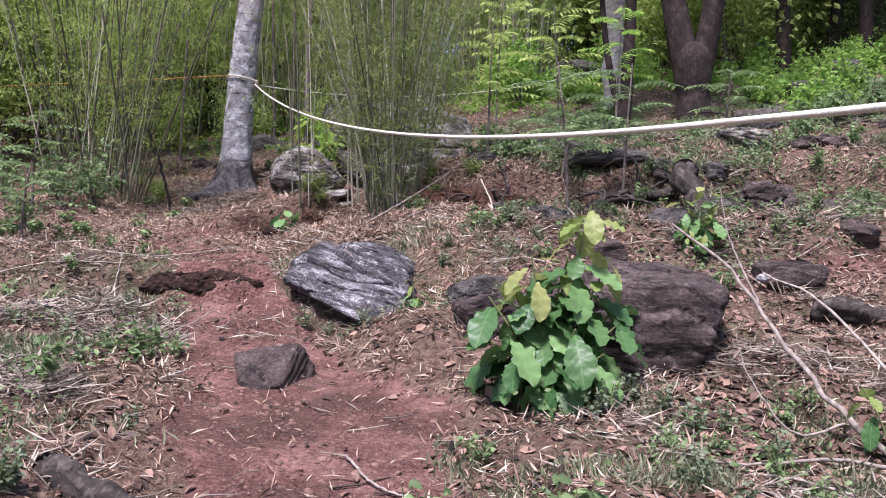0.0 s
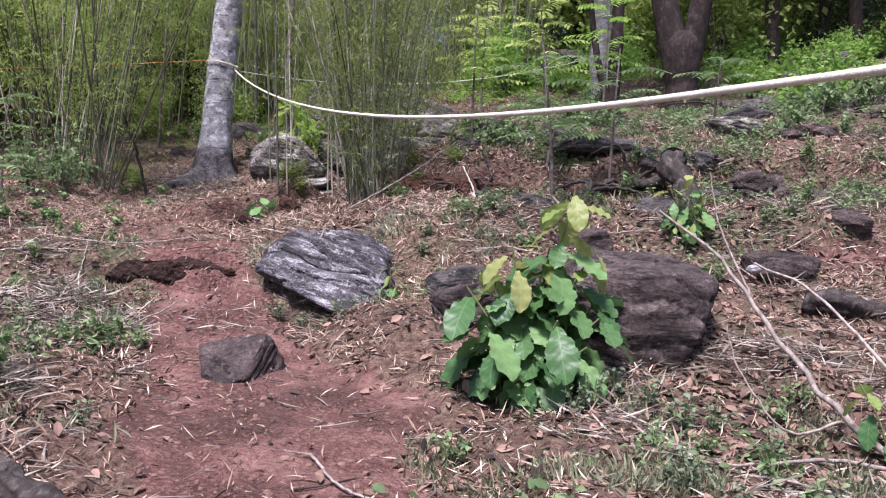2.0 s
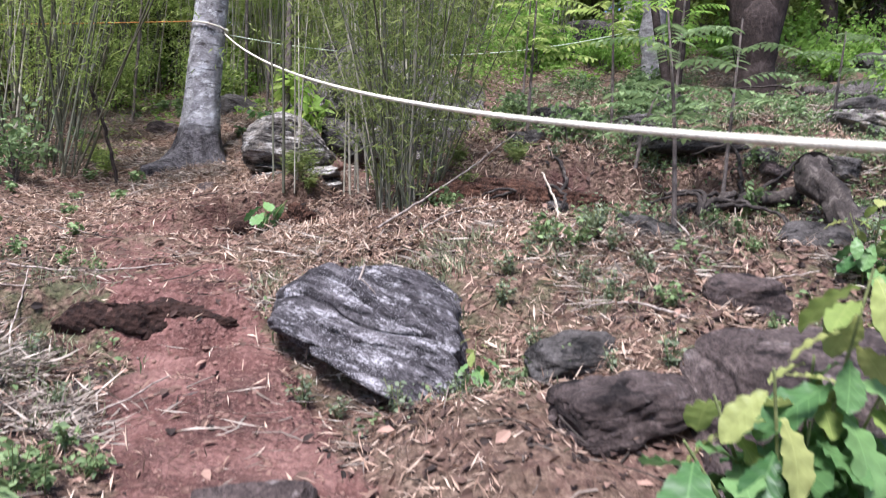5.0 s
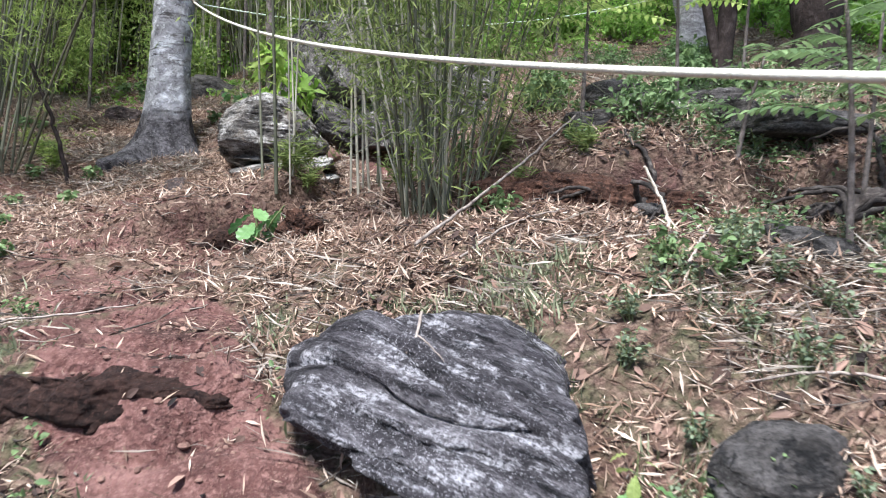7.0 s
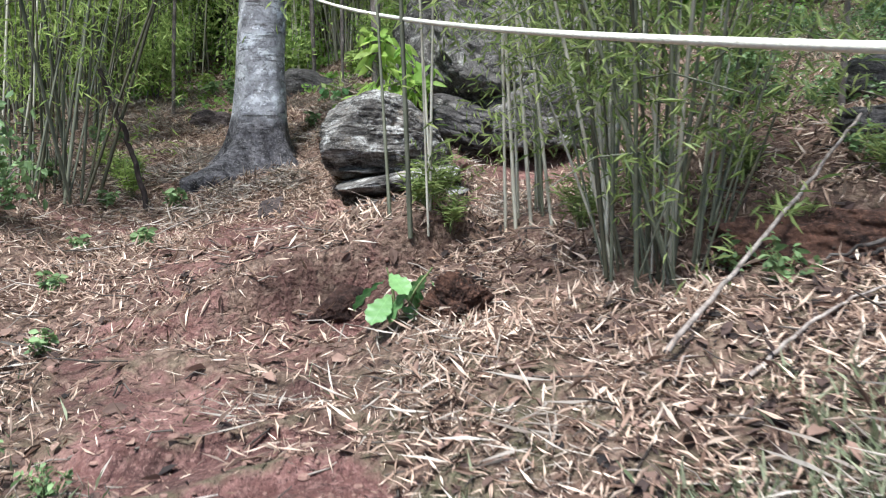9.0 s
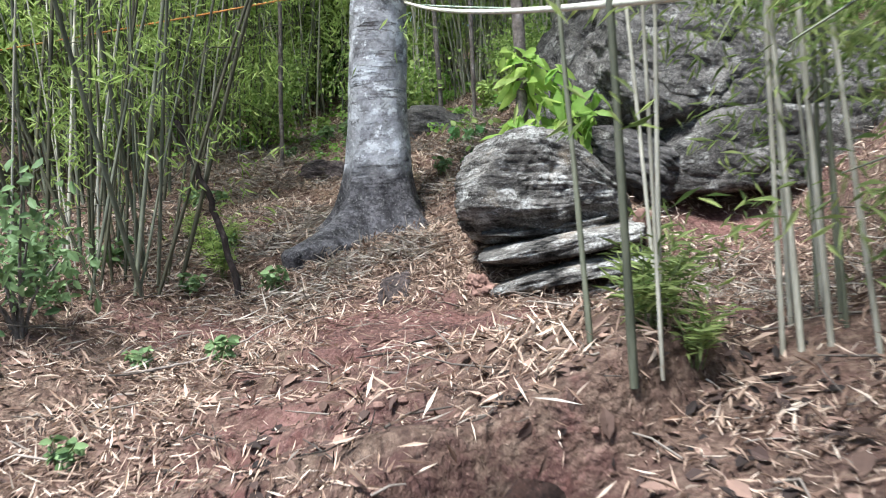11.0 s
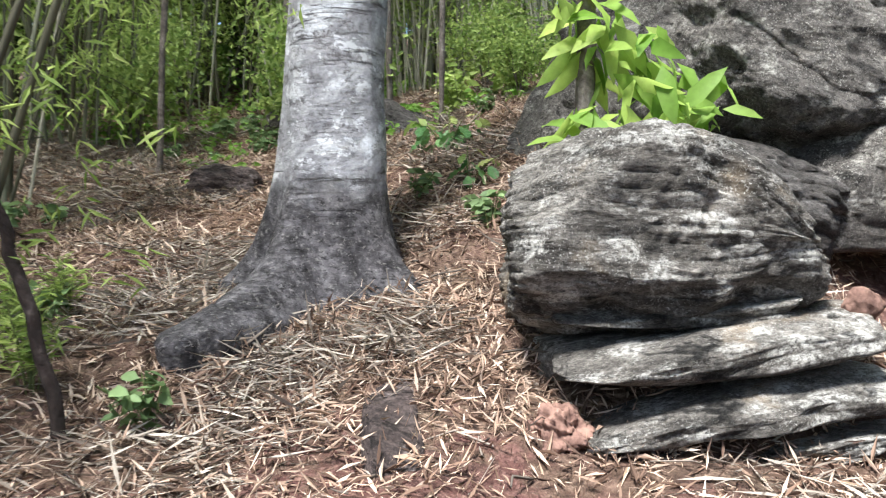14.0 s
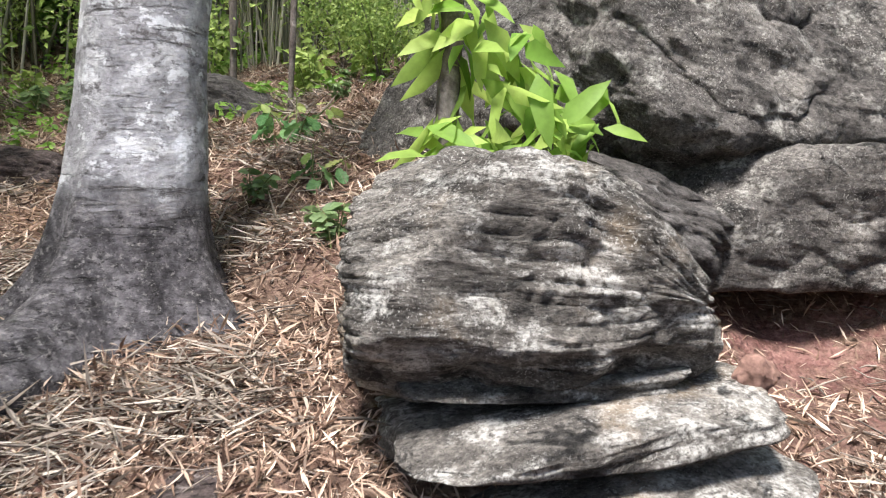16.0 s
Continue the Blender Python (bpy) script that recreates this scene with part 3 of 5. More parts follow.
def facet_rock(name, at, planes, bed, seed, material, label, category, n=56, crisp=16.0, lump=0.05, ledge=0.012, layers=9.0, parent=None):
    """A broken stone bounded by planes (outward normal, distance), with thin layers across the direction bed."""
    d = unit(cube_sphere(n)[0])
    f = cube_sphere(n)[1]
    k = 0
    for normal, far in planes:
        k = k + (np.clip(d @ unit(np.array(normal, float)), 0, None) / far) ** crisp
    v = d * (k ** (-1 / crisp))[:, None]
    q = Vector(bed).to_track_quat("Z", "Y")
    v = v @ np.array(q.to_matrix())
    out = unit(v)
    s = seed * 5.7
    band = v[:, 2] * layers + 0.6 * fbm(v * 2.0 + s, 3)
    saw = band % 1.0
    v = v + out * (lump * fbm(v * 3.0 + s + 3, 4) + ledge * (ss(0.0, 0.25, saw) * (1 - ss(0.75, 1.0, saw)) + 0.8 * vnoise(np.stack([np.floor(band), 0 * band + s, 0 * band], 1)) - 0.5))[:, None]
    v = v + out * (0.006 * fbm(v * [14, 14, 45] + s, 3))[:, None]
    ob = new(name, Build().add(v, f).mesh(name))
    ob.data.materials.append(material)
    ob.matrix_basis = Matrix.Translation(at) @ q.to_matrix().to_4x4()
    ob.parent = parent
    return tagged(ob, label, category)


facet_rock("boulder", (-0.82, 7.45, 0.72), [((-0.06, -0.62, 0.78), 0.18), ((-0.1, 0.35, 0.93), 0.45), ((-0.95, -0.1, 0.1), 0.54), ((-0.457, -0.205, -0.866), 0.22), ((0.9, -0.1, 0.15), 0.57), ((0.42, 0.0, 0.9), 0.42),
           ((0, -0.3, -0.95), 0.43), ((0, 1, 0.1), 0.45), ((-0.6, -0.2, 0.77), 0.42)], (0.5, 0.66, 0.55), 3, ROCK_PATH,
           "dark layered boulder streaked with white lichen beside the path", "boulder", 80, 20.0, 0.045, 0.032, 7.0)
facet_rock("boulder", (1.22, 5.98, 0.58), [((0.03, -0.08, 0.995), 0.39), ((-0.08, -0.98, 0.12), 0.54), ((-0.05, -0.8, -0.6), 0.6), ((0.85, -0.2, -0.42), 0.56), ((0.6, -0.1, 0.79), 0.66), ((-0.9, -0.1, 0.3), 0.45),
           ((-0.45, -0.1, 0.89), 0.45), ((0, 1, 0.1), 0.6), ((0, 0, -1), 0.6), ((0.45, -0.75, 0.45), 0.66)], (0.1, -0.12, 0.99), 12, ROCK_BROWN,
           "large flat-topped brown-grey boulder behind a leafy sapling", "boulder", 70, 18.0, 0.035, 0.02, 6.0)
rock("stone", (0.42, 6.25, ground_z(0.42, 6.25) + 0.06), (0.3, 0.2, 0.13), (0, -10, 12), 14, ROCK_BROWN,
     "low dark stone lying beside the larger brown boulder", "stone", n=24, strata=0.02, layers=3, power=6, cuts=8, cut_at=0.95, lump=0.2)
facet_rock("stone", (-1.06, 5.62, 0.29), [((-0.3, -0.6, 0.74), 0.09), ((0.86, -0.45, 0.2), 0.16), ((-0.92, -0.2, -0.2), 0.24), ((0.1, 0.9, 0.4), 0.15), ((0, 0, -1), 0.16), ((0, 0.4, 0.9), 0.2), ((0, -0.9, -0.3), 0.2)], (-0.3, -0.6, 0.74), 8, ROCK_BROWN,
           "angular dark brown stone with a sharp ridge on bare soil", "stone", 40, 30.0, 0.01, 0.006, 24.0)


def block_top(v):
    """Higher over the left shoulder, sloping away to the right."""
    v = v.copy()
    up = ss(-0.1, 0.3, v[:, 2])
    v[:, 2] += up * (0.1 - 0.34 * ss(0.0, 0.6, v[:, 0]) - 0.06 * ss(0.3, 0.6, -v[:, 0]))
    v[:, 2] += 0.06 * ss(0, 0.6, v[:, 0]) * (1 - up)
    return v


def bent(amount, slope=0.0):
    def do(v):
        v = v.copy()
        v[:, 2] += amount * v[:, 0] ** 2 + slope * v[:, 0]
        return v
    return do


outcrop = thing("layered_outcrop", (-2.3, 14.2, 1.36), "grey layered rock outcrop of a block on stacked slabs", "rock")
for name, at, size, turn, seed, opts, label in (
    ("upper_block", (-0.07, 0.2, 0.725), (0.565, 0.5, 0.34), (-6, 3, 0), 21, dict(n=76, strata=0.016, layers=15, power=6.5, cuts=6, cut_at=0.97, lump=0.17, bend=block_top), "thick grey upper block streaked with lichen"),
    ("slab", (-0.02, 0.2, 0.455), (0.47, 0.44, 0.04), (-3, -3, 2), 26, dict(n=30, strata=0.01, layers=2, power=9, cuts=5, cut_at=0.97, lump=0.3, ragged=0.06, bend=bent(0.16)), ""),
    ("slab", (0.05, 0.03, 0.35), (0.57, 0.5, 0.085), (-3, -9, 4), 22, dict(n=36, strata=0.016, layers=3, power=9, cuts=6, cut_at=0.98, lump=0.24, ragged=0.06, bend=bent(0.06)), ""),
    ("slab", (0.1, -0.03, 0.165), (0.58, 0.5, 0.07), (-3, -11, 6), 23, dict(n=36, strata=0.016, layers=3, power=9, cuts=6, cut_at=0.98, lump=0.24, ragged=0.07, bend=bent(-0.1)), ""),
    ("slab", (0.22, -0.04, 0.02), (0.52, 0.48, 0.05), (-3, -11, 8), 24, dict(n=36, strata=0.016, layers=3, power=9, cuts=6, cut_at=0.98, lump=0.24, ragged=0.08, bend=bent(-0.08)), ""),
    ("slab", (0.1, 0.0, -0.11), (0.5, 0.42, 0.07), (0, -7, 3), 25, dict(n=28, strata=0.016, layers=3, power=7, cuts=5, lump=0.3, ragged=0.08), "reddish earth-stained bottom slab"),
):
    p = part(name, rock_mesh(name, size, seed, **opts), ROCK_GREY, outcrop, label)
    p.matrix_basis = pose(*at, *turn)

big_rock = thing("big_rock", (-0.8, 15.4, 2.0), "huge weathered grey rock overhanging a red soil hollow", "rock")
facet_rock("upper_mass", (-0.3, 0.35, 1.0), [((0.1, -0.95, 0.3), 0.55), ((-0.8, -0.45, 0.4), 0.92), ((0.05, -0.35, -0.93), 0.5), ((0.25, -0.1, 0.96), 0.62), ((1, 0, 0.2), 1.5), ((0, 1, 0), 1.0), ((-0.5, -0.6, -0.6), 0.8)],
           (0.3, -0.25, 0.92), 52, ROCK_BIG, "", "", 120, 15.0, 0.085, 0.04, 2.6, big_rock)
facet_rock("lower_block", (0.2, 0.1, 0.25), [((0.03, -0.99, -0.1), 0.52), ((-0.97, -0.2, 0.05), 0.87), ((0.02, -0.12, 0.99), 0.46), ((0, -0.1, -0.99), 0.27), ((1, 0, 0), 1.4), ((0, 1, 0), 0.8), ((-0.5, -0.5, 0.7), 0.72)],
           (0.08, -0.15, 0.98), 47, ROCK_BIG, "", "", 100, 30.0, 0.045, 0.015, 4.0, big_rock)
p = part("ledge", rock_mesh("ledge", (0.32, 0.24, 0.1), 45, n=34, strata=0.03, layers=4, power=6.0, cuts=7, lump=0.2), ROCK_BIG, big_rock)
p.matrix_basis = pose(-0.95, -0.12, 0.42, 4, 24, -10)
rock("rock", (-1.62, 15.3, 2.28), (0.46, 0.4, 0.24), (0, 24, -15), 32, ROCK_DARK,
     "broken grey rock wedged under a larger rock", "rock", n=30, strata=0.05, layers=6, power=3.4)
rock("rock", (-3.9, 18.3, 2.8), (0.55, 0.4, 0.36), (0, 8, 10), 33, ROCK_DARK, "dark rock on the slope among saplings", "rock", "hillside rocks", n=26, power=2.6, strata=0.03)
rock("rock", (-4.95, 17.0, ground_z(-4.95, 17.0) + 0.03), (0.24, 0.2, 0.15), (0, 6, 10), 34, ROCK_BROWN, "low brown stone ledge in leaf litter", "rock", "hillside rocks", n=20, layers=4)
rock("rock", (-1.6, 9.95, 1.27), (0.11, 0.1, 0.14), (10, 20, 30), 35, SOIL_LUMP, "clod of reddish earth in bamboo litter by a seedling", "earth clod", n=30, lump=0.4, power=4)
rock("earth_bank", (0.4, 9.68, 1.5), (0.75, 0.15, 0.17), (-10, 4, -12), 38, SOIL_LUMP, "dark red cut earth bank in the slope", "earth bank", n=64, strata=0.05, layers=4, lump=0.6, power=3.2, ragged=0.1)
rock("rock", (2.5, 6.75, 0.9), (0.05, 0.04, 0.03), (0, 0, 20), 39, BARK_WHITE, "small whitish stone on bare earth", "stone", n=8)
# back wall of the hollow by the path, its shade painted as earth colour
rock("earth_bank", (-2.1, 10.74, 1.19), (0.5, 0.09, 0.13), (-12, -8, 62), 36, SOIL_SHADE, "overhanging lip of red earth beside the path, its shade coloured in", "earth bank", n=60, strata=0.04, layers=3, lump=0.3, power=4, ragged=0.05)
rock("rock", (-3.4, 13.8, 1.46), (0.1, 0.32, 0.08), (16, 12, 12), 37, ROCK_BROWN, "long brown stone half buried in leaf litter", "stone", n=26, strata=0.015, layers=3, lump=0.18, power=6.0, cuts=9, cut_at=0.92)
# lump added along the ledge; its dark colour stands in for the cavity's shade
rock("earth_bank", (-2.15, 7.79, 0.705), (0.5, 0.12, 0.14), (-6, -2, 4), 40, SOIL_SHADE, "crumbling earth ledge across the path, cavity shade in its colour", "earth bank", n=60, strata=0.05, layers=2, lump=0.55, power=7, ragged=0.08)
rock("rock", (-1.66, 14.05, 1.88), (0.075, 0.05, 0.06), (10, 30, 20), 41, STONE_RED, "broken reddish stone beside the grey slabs", "stone", n=12)
rock("rock", (-2.8, 13.8, 1.46), (0.07, 0.09, 0.09), (10, 10, 40), 42, STONE_RED, "earth-stained reddish stone below the grey slabs", "stone", n=28, lump=0.4, power=5)


# ---- trees ----
def crown_mesh(name, centres, spread_r, count, size, material, narrow=False, far=False):
    b = Build()
    c = np.asarray(centres, float)
    pick = rng.integers(0, len(c), count)
    at = c[pick] + rng.normal(size=(count, 3)) * spread_r * [1, 1, 0.7]
    along = rand_units(count, 0.6) + [0, 0, -0.35]
    side = np.cross(along, rand_units(count, 0.4) + [0, 0, 0.8])
    L = size * rng.uniform(0.6, 1.3, count)
    if narrow:
        blades(b, at, along, side, L, L * 0.14, 0.2, 0.2)
    elif far:
        blades(b, at, along, side, L, L * rng.uniform(0.45, 0.65, count), 0.15, 0.2)
    else:
        broad_leaves(b, at, along, side, L, L * rng.uniform(0.4, 0.6, count), 0.2)
    return b.mesh(name, False)


def limb_tree(name, at, label, trunk_keys, radii, limbs, bark, leaf, crown=(7, 1.0, 2400, 0.16), group="", sides=12, turn=0.0):
    """A tree: trunk, limbs and a crown of clumps of leaves at the limbs' ends."""
    t = thing(name, at, label, "tree", group, turn)
    pts = curve_points(trunk_keys, 26)
    r = np.interp(np.linspace(0, 1, 26), np.linspace(0, 1, len(radii)), radii)
    pts = pts + np.stack([fbm(np.stack([pts[:, 2] * 1.3 + at[0], 0 * r, 0 * r], 1), 3), fbm(np.stack([pts[:, 2] * 1.3 + at[1], 0 * r + 4, 0 * r], 1), 3), 0 * r], 1) * 0.35 * r[:, None]
    part("trunk", tube(Build(), pts, r * (1 + 0.06 * rng.normal(size=26)), sides).mesh("trunk"), bark, t)
    ends = []
    for keys, r0 in limbs:
        p = curve_points(keys, 14)
        part("limb", tube(Build(), p, np.linspace(r0, r0 * 0.25, 14), 8).mesh("limb"), bark, t)
        ends += [p[-1], p[-4], p[9]]
    ends = np.array(ends + [pts[-1]])
    n, sp, count, size = crown
    cs = np.concatenate([ends, ends[rng.integers(0, len(ends), n)] + rng.normal(size=(n, 3)) * sp])
    part("crown", crown_mesh("crown", cs, sp * 0.55, count, size, leaf), leaf, t)
    return t


def main_tree():
    base = np.array([-3.86, 15.2, 1.86])
    t = thing("pale_bark_tree", base, "tall tree with pale ringed bark and dark flared roots", "tree")
    # trunk with root flare
    zs = np.concatenate([np.linspace(-0.35, 0.9, 40), np.linspace(1.0, 9.5, 50)])
    sides = 72
    a = np.arange(sides) * 2 * math.pi / sides
    V = []
    roots = [(-1.92, 1.15, 0.3), (-0.55, 0.5, 0.34), (0.7, 0.5, 0.4), (2.4, 0.6, 0.35), (3.5, 0.55, 0.3), (-1.2, 0.25, 0.3)]
    for z in zs:
        r = 0.265 - 0.012 * z + 0.11 * math.exp(-max(z, 0) / 0.38)
        rr = np.full(sides, r)
        low = math.exp(-max(z + 0.1, 0) / 0.19)
        for ang, reach, wide in roots:
            d = (a - ang + math.pi) % (2 * math.pi) - math.pi
            rr = rr + reach * 0.75 * low * np.exp(-(d / wide) ** 2)
        p = np.stack([np.cos(a) * 2, np.sin(a) * 2, np.full(sides, z * 1.6)], 1)
        rr = rr * (1 + 0.035 * fbm(p * 1.7 + 3, 3)) + 0.003 * fbm(p * [4, 4, 8], 2)
        V.append(np.stack([0.075 * z - 0.05 * math.sin(math.pi * min(max(z / 3.6, 0), 1)) + rr * np.cos(a), 0.03 * z + rr * np.sin(a), np.full(sides, z)], 1))
    q = np.arange(sides)
    F = [np.stack([k * sides + q, k * sides + (q + 1) % sides, (k + 1) * sides + (q + 1) % sides, (k + 1) * sides + q], 1) for k in range(len(zs) - 1)]
    me = Build().add(np.concatenate(V), np.concatenate(F)).mesh("trunk")
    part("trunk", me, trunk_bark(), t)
    ends = []
    for k in range(6):
        ang = k * 1.05 + 0.3
        d = np.array([math.cos(ang), math.sin(ang), 0])
        p = curve_points([np.array([0.6, 0.25, 8.2 + 0.2 * k]), np.array([0.65, 0.27, 9.4]) + d * 1.0, np.array([0.7, 0.3, 10.6]) + d * 2.6], 12)
        part("limb", tube(Build(), p, np.linspace(0.12, 0.03, 12), 8).mesh("limb"), BARK_PALE, t)
        ends += [p[-1], p[-4]]
    ends = np.array(ends)
    part("crown", crown_mesh("crown", ends + rng.normal(size=ends.shape) * 0.4, 0.6, 2200, 0.2, LEAF_TREE), LEAF_TREE, t)


def trunk_bark():
    n = Nodes("ringed_trunk_bark", 0.82)
    rings = n.noise(2.6, 9, n.scaled((1.3, 1.3, 1.9)), 0.72, 0.6)
    c = n.ramp(rings, [(0.33, (0.12, 0.114, 0.122)), (0.5, (0.33, 0.32, 0.335)), (0.68, (0.56, 0.55, 0.56))])
    c = n.mix(n.ramp(n.noise(1.7, 6, warp=0.5), [(0.55, 0.0), (0.59, 0.7)]), c, (0.66, 0.67, 0.71))
    c = n.mix(n.ramp(n.noise(1.1, 6, warp=0.7), [(0.55, 0.0), (0.63, 0.6)]), c, (0.3, 0.245, 0.225))
    cracks = n.noise(9, 9, n.scaled((0.9, 0.9, 1.5)), 0.78)
    c = n.mix(n.ramp(cracks, [(0.38, 0.9), (0.46, 0.0)]), c, (0.09, 0.08, 0.08))
    c = n.mix(0.55, c, n.ramp(n.noise(46, 7), [(0.3, (0.5, 0.5, 0.5)), (0.7, (1.35, 1.35, 1.35))]), "MULTIPLY")
    c = n.mix(n.ramp(n.noise(7, 8, n.scaled((1, 1, 1.4)), 0.75), [(0.56, 0.0), (0.59, 0.7)]), c, (0.72, 0.72, 0.74))
    c = n.mix(n.ramp(n.noise(13, 9, n.scaled((1, 1, 1.7)), 0.78), [(0.37, 0.85), (0.42, 0.0)]), c, (0.09, 0.082, 0.08))
    scars = n.noise(5.0, 9, n.scaled((0.5, 0.5, 5.0)), 0.72, 0.8)
    c = n.mix(n.ramp(scars, [(0.35, 0.85), (0.41, 0.0)]), c, (0.06, 0.052, 0.05))
    c = n.mix(n.ramp(n.noise(1.4, 4, n.scaled((1, 1, 0.5))), [(0.56, 0.0), (0.68, 0.5)]), c, (0.5, 0.44, 0.36))
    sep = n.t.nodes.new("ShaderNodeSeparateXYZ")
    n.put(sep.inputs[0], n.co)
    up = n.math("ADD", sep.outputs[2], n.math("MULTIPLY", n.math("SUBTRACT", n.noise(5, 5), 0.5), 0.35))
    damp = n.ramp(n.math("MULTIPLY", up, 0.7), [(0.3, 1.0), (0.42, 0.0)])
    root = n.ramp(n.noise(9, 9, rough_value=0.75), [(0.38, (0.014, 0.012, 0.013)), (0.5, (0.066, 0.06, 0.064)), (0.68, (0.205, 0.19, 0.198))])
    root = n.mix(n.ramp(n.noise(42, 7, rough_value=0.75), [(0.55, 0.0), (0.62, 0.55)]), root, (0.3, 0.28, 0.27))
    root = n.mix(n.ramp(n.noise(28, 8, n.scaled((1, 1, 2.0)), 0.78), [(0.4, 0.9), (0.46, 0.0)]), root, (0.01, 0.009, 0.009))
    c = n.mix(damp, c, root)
    n.colour(c)
    n.bump(n.math("ADD", n.math("ADD", rings, n.math("MULTIPLY", cracks, 0.9)), n.ramp(scars, [(0.33, 0.0), (0.43, 0.8)])), 0.8, 0.03)
    return n.m


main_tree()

fork = thing("forked_tree", (4.02, 14.15, 2.85), "dark brown tree whose thick trunk forks into two limbs", "tree")
p = curve_points([(0, 0, -0.3), (0, 0, 0.4), (-0.02, 0, 1.0), (-0.03, 0, 1.5)], 16)
part("trunk", tube(Build(), p, np.array([0.55, 0.46, 0.38, 0.33, 0.3, 0.28, 0.27, 0.265, 0.265, 0.27, 0.28, 0.3, 0.32, 0.32, 0.3, 0.22]) * (1 + 0.05 * rng.normal(size=16)), 20).mesh("trunk"), BARK_DARK, fork)
fork_ends = []
for keys, r0 in (([(-0.06, 0, 0.9), (-0.22, 0.05, 1.6), (-0.36, 0.1, 2.4), (-0.9, 0.2, 6.0)], 0.24), ([(0.08, 0, 0.9), (0.2, -0.05, 1.6), (0.3, -0.1, 2.4), (0.65, 0, 6.5)], 0.2)):
    p = curve_points(keys, 16)
    part("limb", tube(Build(), p, np.linspace(r0, r0 * 0.45, 16), 14).mesh("limb"), BARK_DARK, fork)
    fork_ends += [p[-1] + [0, 0, 1.2], p[-1] + [0.9, 0.3, 1.5], p[-1] + [-0.9, -0.2, 1.4], p[-1] + [0.1, 1, 1.2]]
part("crown", crown_mesh("crown", fork_ends, 0.8, 2000, 0.2, LEAF_TREE), LEAF_TREE, fork)

limb_tree("white_bark_tree", (3.87, 21.3, 4.2), "slim tree with whitish bark on the slope", [(0, 0, -0.4), (0.1, 0, 3), (0, 0, 8)], [0.22, 0.19, 0.12],
          [([(0, 0, 7), (1, 0.3, 8.5), (1.8, 0.5, 9.5)], 0.07), ([(0, 0, 7.4), (-0.8, 0.5, 9), (-1.5, 0.6, 10)], 0.07)], BARK_WHITE, LEAF_TREE)
limb_tree("grey_tree", (2.95, 15.5, 3.05), "grey-brown tree trunk mottled with pale patches", [(0, 0, -0.4), (-0.05, 0, 2), (0.1, 0.1, 7)], [0.22, 0.17, 0.1],
          [([(0, 0, 6), (0.9, 0.3, 7.5), (1.6, 0.5, 8.5)], 0.07), ([(0, 0, 6.2), (-0.9, 0.4, 8), (-1.5, 0.6, 9)], 0.06)], BARK_WHITE, LEAF_TREE)
limb_tree("twin_stem_tree", (2.87, 14.1, 2.75), "slender dark tree with two stems", [(0, 0, -0.4), (0.05, 0, 2), (0.2, 0, 6)], [0.12, 0.09, 0.05],
          [([(-0.02, 0, 0.2), (-0.3, 0.1, 1.6), (-0.55, 0.1, 4.5)], 0.07), ([(0.1, 0, 5), (0.8, 0.4, 6.5), (1.2, 0.4, 7.2)], 0.04)], BARK_DARK, LEAF_TREE)
limb_tree("sapling", (-2.55, 15.1, 2.2), "young tree with a brown stem among bright leaves", [(0, 0, -0.2), (0, 0, 1.5), (0.08, 0.1, 5)], [0.055, 0.045, 0.02],
          [([(0, 0, 3.2), (0.4, 0.2, 4), (0.8, 0.3, 4.6)], 0.02)], BARK_GREY, LEAF_TREE, (4, 0.5, 500, 0.14), sides=8)
for at, lean, r, bark, text in (((-3.42, 18.1, 2.62), (0.0, 0.1), 0.028, BARK_GREY, "thin pale sapling stem on the litter slope"), ((-3.9, 18.6, 2.7), (-0.1, 0.2), 0.035, BARK_GREY, "thin grey sapling stem on the litter slope"),
                                ((-5.6, 17.3, 2.15), (0.15, 0.1), 0.028, BARK_GREY, "thin pale sapling stem on the litter slope"), ((-5.15, 19.5, 2.5), (0.1, 0.2), 0.032, BARK_GREY, "thin pale sapling stem on the litter slope")):
    limb_tree("sapling", at, text, [(0, 0, -0.2), (lean[0] * 0.5 + 0.04, 0, 1.6), (lean[0] * 2, lean[1] * 2, 6)], [r, r * 0.85, r * 0.4],
              [([(lean[0], 0, 4), (lean[0] + 0.5, 0.2, 5.2), (lean[0] + 0.9, 0.3, 6)], 0.015)], bark, LEAF_TREE, (3, 0.5, 350, 0.13), "slope saplings", 7)


# ---- far woods ----
def forest_tree(seed, leaf, bark, tall):
    c = []
    for _ in range(16):
        a, r = rng.uniform(0, 6.28), rng.uniform(0.2, 2.2)
        c.append((r * math.cos(a), r * math.sin(a), tall * rng.uniform(0.35, 1.0)))
    t = thing("woodland_tree", (0, 0, 0), "green woodland tree on the hillside", "tree", "hillside trees")
    part("trunk", tube(Build(), curve_points([(0, 0, -0.5), (0.1, 0.1, tall * 0.4), (0, 0.1, tall * 0.85)], 12), np.linspace(0.17, 0.05, 12), 8).mesh("trunk"), bark, t)
    for k in range(4):
        e = c[k]
        part("limb", tube(Build(), curve_points([(0.05, 0.05, e[2] * 0.7), (e[0] * 0.5, e[1] * 0.5, e[2] * 0.85), e], 8), np.linspace(0.06, 0.02, 8), 6).mesh("limb"), bark, t)
    part("crown", crown_mesh("crown", c, 0.66, 3600, 0.17, leaf, far=True), leaf, t)
    return t


